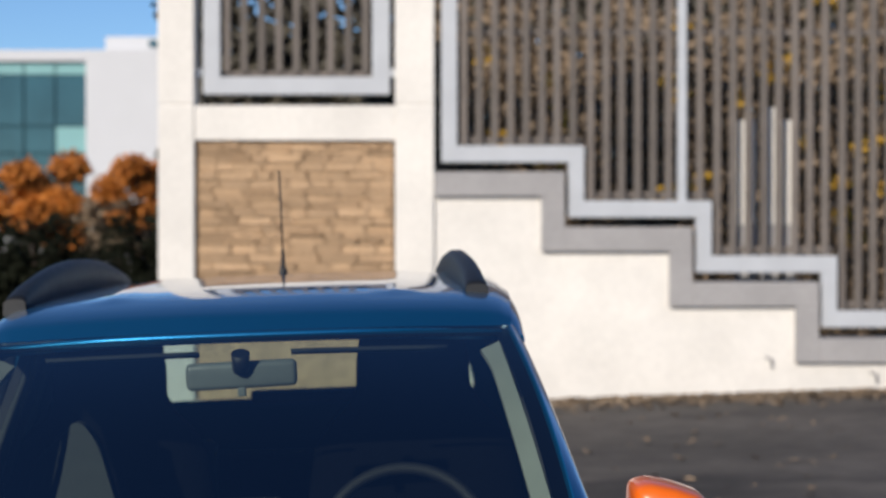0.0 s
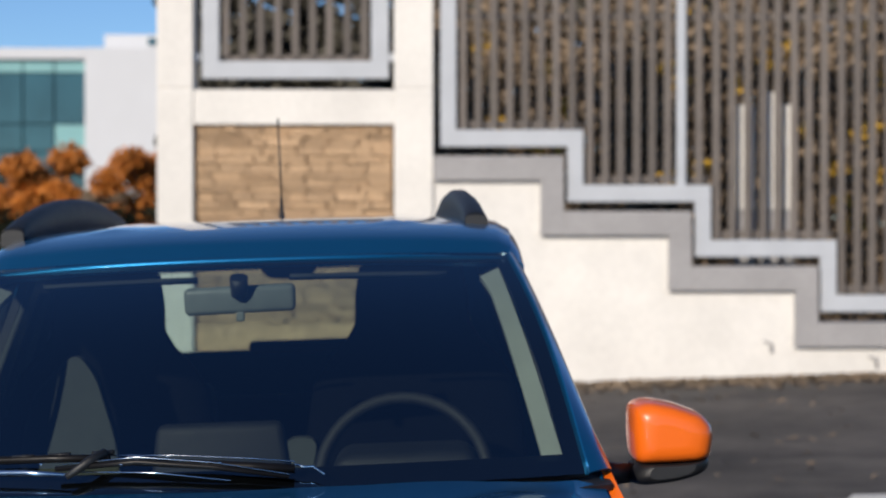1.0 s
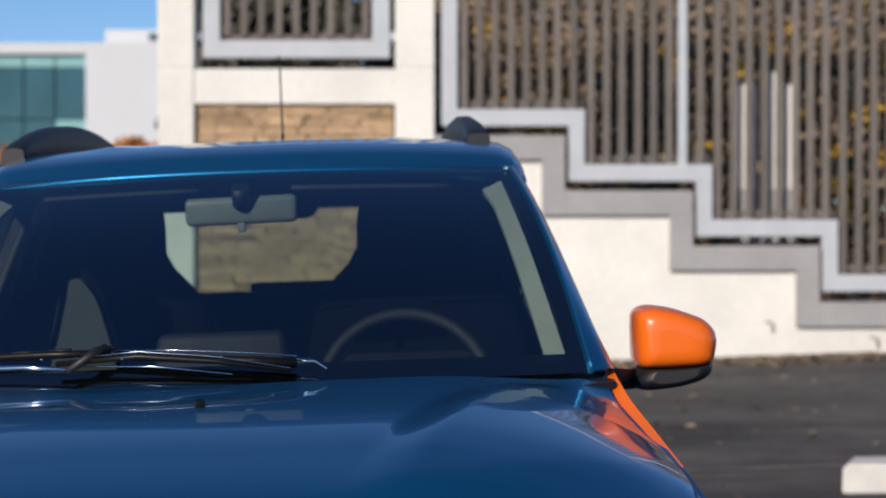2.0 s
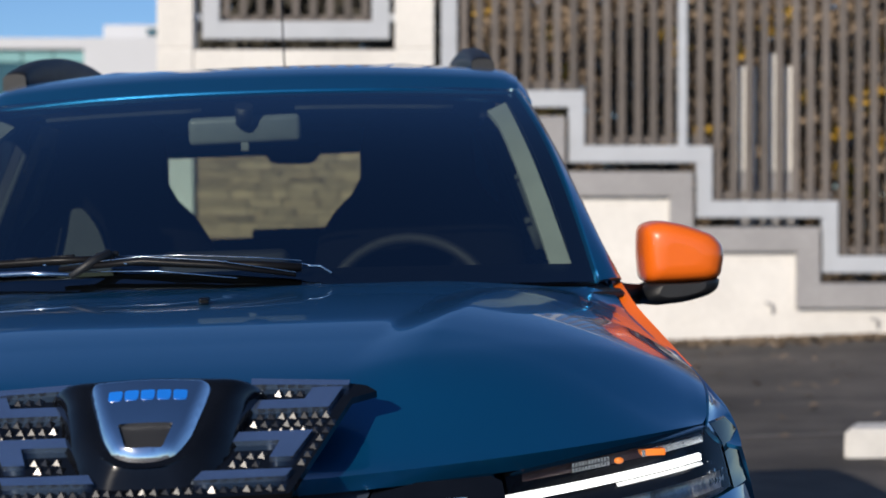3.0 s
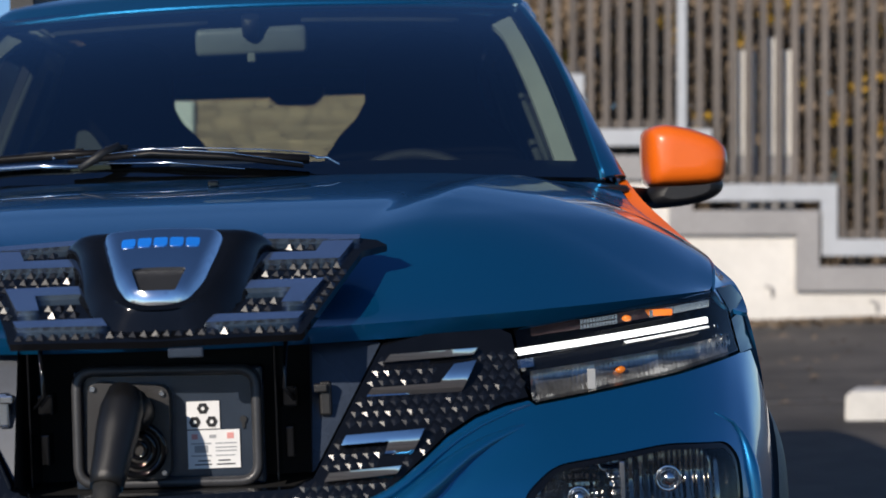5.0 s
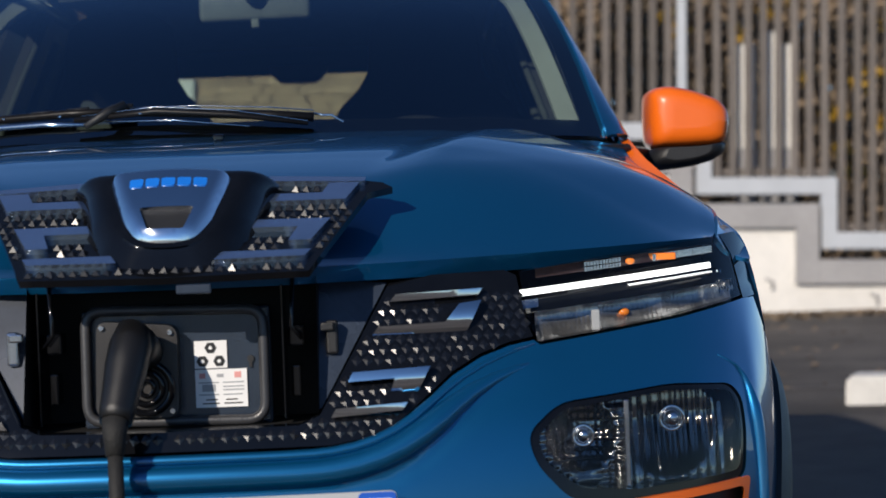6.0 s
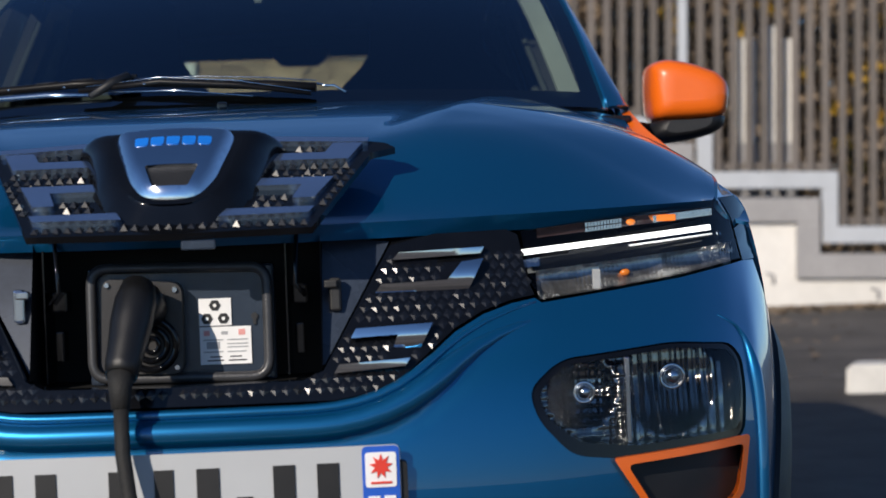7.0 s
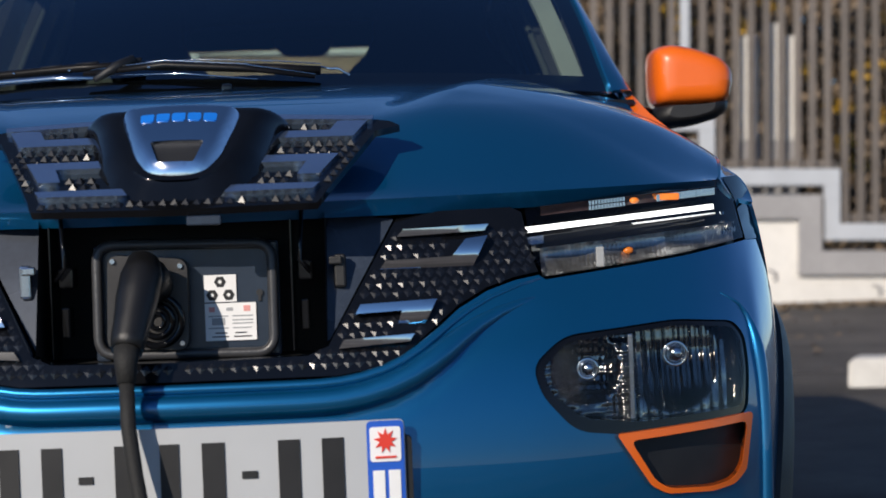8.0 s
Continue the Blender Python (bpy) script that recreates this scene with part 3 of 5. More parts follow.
def build_bumper():
    outer = [(p[0], p[1] - 0.002) for p in GRILLE_LOW] + [(0.438, 0.764), (0.52, 0.773), (0.625, 0.785), (0.724, 0.801), (0.748, 0.801), (0.778, 0.72), (0.790, 0.55), (0.782, 0.34), (0.74, 0.24), (0.0, 0.22)]
    full = outer + mirrored(outer)[1:-1]
    fog_r, or_r = rounded(FOG, 0.02), rounded(ORANGE_OUT, 0.006)
    bm = sheet(full, [fog_r, mirrored(fog_r), or_r, mirrored(or_r)], 0.0085, nose_point(), 0.03, edge=0.008)
    bumper = part("bumper", bm, PAINT, car, "metallic blue front bumper")

    def offset(g):
        out = []
        for k, (x, z) in enumerate(GRILLE_LOW):
            a, b = GRILLE_LOW[max(0, k - 1)], GRILLE_LOW[min(len(GRILLE_LOW) - 1, k + 1)]
            d = Vector((b[0] - a[0], b[1] - a[1])).normalized()
            if k == 0:
                d = Vector((1, 0))
            out.append((x + d.y * g, z - d.x * g))
        out = [(p[0], p[1]) for p in dense(out, 0.02, False)]
        return [(-p[0], p[1]) for p in out[::-1]][:-1] + out
    for g, r, back in ((0.0275, 0.0165, 0.0055), (0.0065, 0.0062, 0.0000)):
        line = offset(g)
        n = len(line)
        bm = bmesh.new()
        for _ in range(3):
            line = [line[0]] + [((line[i - 1][0] + 2 * line[i][0] + line[i + 1][0]) / 4, (line[i - 1][1] + 2 * line[i][1] + line[i + 1][1]) / 4) for i in range(1, n - 1)] + [line[-1]]
        tube(bm, [(x, nose(x, z) + back, z) for x, z in line], [r * min(1.0, 0.2 + 6 * min(k, n - 1 - k) / n) for k in range(n)], 14)
        part("grille_bead", bm, PAINT, bumper)
    for s in (1, -1):
        bm = bmesh.new()
        pts = [(spline([(0.30, 0.715), (0.5, 0.722), (0.62, 0.722), (0.69, 0.712), (0.72, 0.696), (0.735, 0.67)], z), z) for z in [0.30 + 0.435 * k / 30 for k in range(31)]]
        tube(bm, [(s * x, nose(x, z) + 0.001, z) for x, z in pts], [0.0100 * min(1.0, 0.15 + 5 * (30 - k) / 30) for k in range(31)], 14)
        part("corner_crease", bm, PAINT, bumper)


build_bumper()

HOOD_Z = [(0.08, 0.868), (0.12, 0.892), (0.18, 0.928), (0.25, 0.961), (0.35, 0.995), (0.5, 1.030), (0.65, 1.051), (0.8, 1.066), (0.95, 1.077), (1.15, 1.088)]


def hood_front(x):
    return spline([(0, 0.085), (0.1, 0.088), (0.2, 0.108), (0.3, 0.148), (0.4, 0.202), (0.5, 0.262), (0.6, 0.335), (0.692, 0.42)], abs(x))


FENDER_Z = [(0.40, 0.880), (0.44, 0.888), (0.51, 0.909), (0.62, 0.927), (0.75, 0.946), (0.9, 0.975), (1.03, 1.010), (1.12, 1.048)]
SIDE_X = [(0.16, 0.70), (0.24, 0.755), (0.35, 0.78), (0.5, 0.792), (0.62, 0.793), (0.70, 0.789), (0.78, 0.777), (0.86, 0.759), (0.92, 0.732), (0.97, 0.703), (1.02, 0.672), (1.07, 0.656), (1.12, 0.638), (1.28, 0.586), (1.42, 0.541), (1.47, 0.51)]


CREASE = [(0.20, 0.285), (0.30, 0.305), (0.40, 0.332), (0.50, 0.360), (0.70, 0.415), (0.85, 0.475), (0.97, 0.555), (1.08, 0.63)]


def hood_side(y):
    return spline([(0.40, 0.690), (0.46, 0.703), (0.55, 0.716), (0.62, 0.719), (0.70, 0.715), (0.80, 0.701), (0.90, 0.679), (1.0, 0.659), (1.12, 0.643)], y)


def hood(x, y):
    ax = abs(x)
    f = hood_front(ax)
    # the nose rolls down to its front edge, which swings back towards the sides
    u = max(0.0, y - f)
    zc = spline(HOOD_Z, y)
    edge_z = 0.868 + 0.016 * (ax / 0.69) ** 2
    t = min(1.0, ax / hood_side(y))
    side = zc - (zc - spline(FENDER_Z, y)) * t ** 4.2
    w = min(1.0, u / 0.20)
    w = 1 - (1 - w) ** 2.2
    z = edge_z + (side - edge_z) * w
    # a crease runs from beside the flap to the pillar; the middle lies lower inside it
    ridge = spline(CREASE, y)
    r = ax - ridge
    fade = max(0.0, min(1.0, (y - 0.24) / 0.2)) * max(0.35, min(1.0, (1.12 - y) / 0.3))
    wall = min(1.0, max(0.0, -r) / 0.085)
    z += fade * (0.011 * math.exp(-max(0.0, r) / 0.16) - 0.017 * (wall * wall * (3 - 2 * wall) * 0.45 + wall * 0.55)) * min(1.0, u / 0.10)
    return z


def build_hood():
    outer = [(x / 20 * 0.692, hood_front(x / 20 * 0.692)) for x in range(21)]
    outer += [(hood_side(y), y) for y in (0.46, 0.5, 0.55, 0.62, 0.7, 0.8, 0.9, 1.0, 1.08)] + [(0.6, 1.085), (0.45, 1.005), (0.25, 0.945), (0.0, 0.925)]
    full = outer + [(-p[0], p[1]) for p in outer[::-1]][1:-1]
    bm = sheet(full, [], 0.0115, lambda a, b: Vector((a, b, hood(a, b))), Vector((0, 0.012, -0.02)), out=(0, 0, 1), edge=0.02)
    return part("hood", bm, PAINT, car, "creased metallic blue hood")


build_hood()



def side_x(y, z):
    x = spline(SIDE_X, z)
    x -= 0.02 * max(0.0, (0.62 - y) / 0.2) ** 2
    x -= 0.06 * max(0.0, (y - 3.0) / 0.7) ** 2
    for c in (0.67, 3.09):
        r = math.hypot(y - c, z - 0.34)
        x += 0.010 * math.exp(-((r - 0.33) / 0.05) ** 2) * (1 if z < 0.75 else 0)
    x -= 0.015 * math.exp(-((z - 0.48) / 0.09) ** 2) * max(0.0, min(1.0, (y - 1.05) / 0.2)) * max(0.0, min(1.0, (2.7 - y) / 0.2))
    return x


def arch(c, r, n=14):
    return [(c + r * math.cos(math.pi * k / n), 0.34 + r * math.sin(math.pi * k / n)) for k in range(n, -1, -1)]


def side_sheet(poly, s, off=0.0, depth=0.02, step=0.05, holes=()):
    f = lambda a, b: Vector((s * (side_x(a, b) + off), a, b))
    return sheet(poly, list(holes), step, f, depth, out=(s, 0, 0), edge=step * 0.6)


WINDOW_F = [(1.36, 1.085), (1.50, 1.19), (1.70, 1.32), (1.84, 1.375), (2.19, 1.40), (2.19, 1.075)]
WINDOW_R = [(2.29, 1.075), (2.29, 1.40), (2.75, 1.385), (2.98, 1.30), (3.04, 1.12), (2.95, 1.09)]


def build_sides():
    for s in (1, -1):
        fender = [(0.470, 0.802), (0.458, 0.858), (0.51, 0.885), (0.62, 0.905), (0.75, 0.935), (0.78, 0.940), (0.9, 0.965), (1.03, 1.005), (1.10, 1.030), (1.29, 1.085), (1.15, 0.9), (1.15, 0.3), (1.03, 0.26)]
        arc = arch(0.67, 0.345)[::-1]
        poly = [(0.466, 0.80)] + fender[1:] + [p for p in arc if p[0] > 0.59] + [(0.560, 0.715), (0.497, 0.760)]
        part("fender", side_sheet(poly, s, step=0.024), PAINT, car)
        front_door = [(1.155, 0.3), (1.155, 0.9), (1.29, 1.092), (1.48, 1.215), (1.68, 1.345), (1.83, 1.405), (2.235, 1.43), (2.235, 0.3)]
        rear_door = [(2.24, 0.3), (2.24, 1.43), (2.76, 1.412), (3.0, 1.33), (3.02, 0.75), (2.75, 0.6), (2.70, 0.3)]
        d = part("front_door", side_sheet(front_door, s, holes=[WINDOW_F]), PAINT, car)
        part("window_pane", side_sheet(WINDOW_F, s, -0.008, 0.004), SIDE_GLASS, d).visible_shadow = False
        d = part("rear_door", side_sheet(rear_door, s, holes=[WINDOW_R[:4] + [(2.99, 1.12), (2.94, 1.09)]]), PAINT, car)
        part("window_pane", side_sheet(WINDOW_R[:4] + [(2.99, 1.12), (2.94, 1.09)], s, -0.008, 0.004), SIDE_GLASS, d)
        quarter = [(2.705, 0.3), (2.755, 0.6), (3.025, 0.75), (3.005, 1.335), (2.77, 1.417), (2.9, 1.43), (3.3, 1.40), (3.50, 1.2), (3.62, 0.9), (3.66, 0.6), (3.6, 0.3)]
        arc = [p for p in arch(3.09, 0.345)]
        quarter = [(2.755, 0.6)] + quarter[2:-1] + [(3.62, 0.34)] + [p for p in arc[::-1]][1:-1]
        part("rear_quarter", side_sheet(quarter, s), PAINT, car)
        part("sill", side_sheet([(1.03, 0.20), (1.03, 0.297), (2.73, 0.297), (2.73, 0.20)], s, 0.004), BLACK, car)


build_sides()


def screen_point(u, v, off=0.0):
    """Windscreen: u from -1 to 1 across, v from 0 at its foot to 1 at the roof."""
    foot = Vector((0.624 * u, 0.94 + 0.17 * u * u, 1.068 - 0.012 * u * u))
    head = Vector((0.528 * u, 1.665 + 0.075 * u * u, 1.438 - 0.012 * u * u))
    p = foot.lerp(head, v)
    bulge = 0.035 * math.sin(math.pi * v)
    return p + Vector((0.004 * u * math.sin(math.pi * v), -bulge * 0.45, bulge * 0.9)) + Vector((0, -0.45, 0.89)) * off


def build_windscreen():
    bm = patch(lambda a, b: screen_point(2 * a - 1, b), 24, 16, 0.005, out=(0, -0.45, 0.89))
    glass_ob = part("windscreen", bm, WINDSCREEN, car, "tinted windscreen glass")
    glass_ob.visible_shadow = False
    # black printed border
    for name, u0, u1, v0, v1 in (("border_side", -1, -0.94, 0, 1), ("border_side", 0.94, 1, 0, 1), ("border_foot", -0.94, 0.94, 0, 0.075), ("border_head", -0.94, 0.94, 0.955, 1)):
        bm = patch(lambda a, b: screen_point(u0 + (u1 - u0) * a, v0 + (v1 - v0) * b, -0.006), 20, 12, 0.002, out=(0, -0.45, 0.89))
        part(name, bm, BORDER, glass_ob)
    return glass_ob


windscreen = build_windscreen()


def build_pillars_a():
    for s in (1, -1):
        def f(a, b):
            edge = screen_point(1, b, 0.002)
            y = 1.12 + 0.66 * b
            z = 1.066 + (1.43 - 1.066) * b
            outer = Vector((side_x(y + 0.03, z - 0.012) + 0.004, y + 0.035, z - 0.010))
            outer = outer.lerp(Vector((0.540, 1.80, 1.415)), b ** 4)
            p = edge.lerp(outer, a)
            n = (0.008 - 0.004 * b ** 3) * math.sin(math.pi * min(1, a * 0.9 + 0.05))
            p += Vector((n, -0.4 * n, 0.5 * n))
            return Vector((s * p.x, p.y, p.z))
        part("a_pillar", patch(f, 8, 20, 0.01, out=(s * 0.8, -0.3, 0.5)), PAINT, car)


build_pillars_a()

ROOF_Z = [(1.6, 1.430), (1.66, 1.442), (1.70, 1.458), (1.75, 1.475), (1.82, 1.490), (1.92, 1.503), (2.1, 1.512), (2.5, 1.519), (2.9, 1.519), (3.2, 1.508), (3.45, 1.482), (3.55, 1.46)]


def roof(x, y):
    ax = abs(x)
    return spline(ROOF_Z, y) - 0.021 * (ax / 0.54) ** 2.5 - 0.02 * max(0, (ax - 0.5) / 0.05) ** 2 + (0.004 * math.exp(-((ax - 0.30) / 0.03) ** 2) if y > 1.9 else 0)


def build_roof():
    def f(a, b):
        u = 2 * a - 1
        y0 = 1.650 + 0.085 * u * u
        y = y0 + (3.5 - y0) * b
        x = u * (0.532 + 0.02 * math.sin(math.pi * b) - 0.03 * max(0, b - 0.8))
        z = roof(x, y - 0.085 * u * u * max(0.0, 1 - 3 * b))
        if b < 0.02:
            z -= 0.012
        return Vector((x, y, z))
    part("roof", patch(f, 40, 60, 0.012), PAINT, car)
    bm = bmesh.new()
    tube(bm, [Vector((0.532 * u, 1.650 + 0.085 * u * u, roof(0.532 * u, 1.652) - 0.010)) for u in [k / 20 - 1 for k in range(41)]], 0.0075, 12)
    part("roof_edge", bm, PAINT, car)


build_roof()


def build_cant_rails():
    """Blue strip that joins the roof's side to the door tops."""
    for s in (1, -1):
        def f(a, b):
            y = 1.735 + 1.72 * b
            x0 = 0.530 + 0.02 * math.sin(math.pi * b) - 0.03 * max(0, b - 0.8)
            top = Vector((x0, y, roof(x0, y - 0.085 * max(0.0, 1 - 3 * b)) - 0.002))
            low = Vector((side_x(y, 1.39) + 0.003, y, 1.385))
            p = top.lerp(low, a)
            k = 0.012 * math.sin(math.pi * a)
            return Vector((s * (p.x + k), p.y, p.z + 0.6 * k))
        part("cant_rail", patch(f, 8, 30, 0.004, out=(s, 0, 0.3)), PAINT, car)


build_cant_rails()


def build_rails():
    for s in (1, -1):
        bm = bmesh.new()
        n = 40
        rings = []
        for i in range(n + 1):
            y = 1.95 + 1.15 * i / n
            lift = 0.004 + (0.060 if s > 0 else 0.069) * math.sin(math.pi * (0.02 + 0.96 * i / n)) ** 0.62
            x = 0.492 - 0.055 * i / n
            z = roof(x, y)
            w = 0.024
            prof = [(-w, -0.012), (-w * 0.97, lift * 0.55), (-w * 0.8, lift * 0.85), (-w * 0.35, lift), (w * 0.35, lift), (w * 0.8, lift * 0.85), (w, lift * 0.5), (w * 1.05, -0.018)]
            rings.append([bm.verts.new((s * (x + a) - 0.022, y, z + c + 0.002)) for a, c in prof])
        for r0, r1 in zip(rings, rings[1:]):
            for j in range(len(r0)):
                k = (j + 1) % len(r0)
                bm.faces.new((r0[j], r0[k], r1[k], r1[j])).smooth = True
        bm.faces.new(rings[0])
        bm.faces.new(rings[-1][::-1])
        bmesh.ops.recalc_face_normals(bm, faces=bm.faces[:])
        part("roof_rail", bm, BLACK, car, "matt black roof rail")


build_rails()


def build_antenna():
    bm = bmesh.new()
    z = roof(0, 3.2)
    x = -0.03
    tube(bm, [(x, 3.2, z - 0.005), (x, 3.2, z + 0.015), (x, 3.21, z + 0.03), (x, 3.215, z + 0.075)], [0.014, 0.011, 0.006, 0.0035], 10)
    tube(bm, [(x, 3.215, z + 0.07), (x - 0.004, 3.24, z + 0.29)], 0.0024, 8)
    part("antenna", bm, BLACK, car)


build_antenna()


def build_rear():
    """Tailgate with a real rear window, and the rear bumper."""
    def f(a, b):
        x, z = a, b
        y = spline([(0.25, 3.64), (0.6, 3.72), (0.9, 3.66), (1.1, 3.60), (1.35, 3.52), (1.48, 3.46)], z) - 0.10 * (abs(x) / 0.7) ** 3
        return Vector((x, y, z))
    win = [(-0.50, 1.14), (-0.45, 1.375), (0.45, 1.375), (0.50, 1.14)]
    gate = [(-0.72, 0.25), (-0.76, 0.7), (-0.70, 0.95), (-0.62, 1.2), (-0.51, 1.455), (0.51, 1.455), (0.62, 1.2), (0.70, 0.95), (0.76, 0.7), (0.72, 0.25)]
    t = part("tailgate", sheet(gate, [rounded(win, 0.04)], 0.06, f, 0.03, out=(0, 1, 0)), PAINT, car)
    g = part("rear_window", sheet(rounded(win, 0.04), [], 0.08, lambda a, b: f(a, b) - Vector((0, 0.006, 0)), 0.004, out=(0, 1, 0)), REAR_GLASS, t)
    bm = bmesh.new()
    prism(bm, rounded([(-0.118, 1.40), (-0.108, 1.372), (-0.085, 1.349), (0.022, 1.346), (0.046, 1.366), (0.058, 1.40)], 0.014, 4), lambda p: (p[0], 3.40, p[1]), lambda p: (p[0], 3.45, p[1]))
    part("brake_lamp", bm, BLACK, t)
    bm = bmesh.new()
    box(bm, (-0.16, 3.50, 1.13), (0.16, 3.58, 1.165), 0.008)
    part("parcel_shelf_edge", bm, DASH, car)


build_rear()


def build_wheel(x, y, s):
    w = new("wheel")
    w.parent = car
    w.matrix_basis = pose(x, y, 0.04 + 0.292)
    bm = bmesh.new()
    n = 48
    prof = [(-0.08, 0.19), (-0.083, 0.25), (-0.075, 0.28), (-0.06, 0.2915), (0.06, 0.2915), (0.075, 0.28), (0.083, 0.25), (0.08, 0.19)]
    rings = [[bm.verts.new((p[0], p[1] * math.cos(2 * math.pi * i / n), p[1] * math.sin(2 * math.pi * i / n))) for p in prof] for i in range(n)]
    for i in range(n):
        a, b = rings[i], rings[(i + 1) % n]
        for j in range(len(prof)):
            k = (j + 1) % len(prof)
            bm.faces.new((a[j], b[j], b[k], a[k])).smooth = True
    bmesh.ops.recalc_face_normals(bm, faces=bm.faces[:])
    part("tyre", bm, RUBBER, w)
    bm = bmesh.new()
    bmesh.ops.create_cone(bm, cap_ends=True, segments=40, radius1=0.188, radius2=0.18, depth=0.13, matrix=Matrix.Rotation(radians(90), 4, "Y"))
    for k in range(8):
        a = k * math.pi / 4
        tube(bm, [(s * 0.07, 0.03 * math.cos(a), 0.03 * math.sin(a)), (s * 0.066, 0.185 * math.cos(a + 0.1), 0.185 * math.sin(a + 0.1))], 0.014, 8)
    part("rim", bm, GREY_PLASTIC, w)


for wy in (0.67, 3.09):
    for ws in (1, -1):
        build_wheel(0.695 * ws, wy, ws)


def build_arch_trims():
    """Black plastic lips round the wheel openings."""
    for s in (1, -1):
        for c in (0.67, 3.09):
            def f(a, b):
                q = math.pi * (0.02 + 0.96 * b)
                r = 0.338 + 0.045 * a
                y, z = c + r * math.cos(q), 0.34 + r * math.sin(q)
                k = 0.006 * math.sin(math.pi * min(1.0, 0.35 + 0.65 * a))
                return Vector((s * (side_x(y, z) + 0.002 + k), y, z))
            part("arch_trim", patch(f, 5, 30, 0.02, out=(s, 0, 0)), BLACK, car, "black plastic wheel arch lip")


build_arch_trims()


def build_liner():
    """Dark inner wings, floor and bulkhead that close the body below."""
    for s in (1, -1):
        for c in (0.67, 3.09):
            bm = bmesh.new()
            ring0, ring1 = [], []
            for k in range(13):
                a = math.pi * k / 12
                p = (c + 0.35 * math.cos(a), 0.34 + 0.35 * math.sin(a))
                ring0.append(bm.verts.new((s * 0.765, *p)))
                ring1.append(bm.verts.new((s * 0.45, *p)))
            for k in range(12):
                bm.faces.new((ring0[k], ring0[k + 1], ring1[k + 1], ring1[k]))
            bm.faces.new(ring1)
            part("wheel_well", bm, DARK, car)
    bm = bmesh.new()
    box(bm, (-0.44, 0.3, 0.20), (0.44, 3.5, 0.24))
    box(bm, (-0.70, 1.05, 0.20), (0.70, 2.70, 0.236))
    box(bm, (-0.62, 0.95, 0.23), (0.62, 0.98, 1.0))
    part("underbody", bm, DARK, car)


build_liner()

# ---- nose details ----
def outline_part(name, poly, s, off, depth, mat, parent, holes=(), step=0.02, label="", edge=None):
    bm = sheet(poly, list(holes), step, nose_point(off), Vector((0, depth, 0)), edge=edge)
    return part(name, flip(bm, s), mat, parent, label)


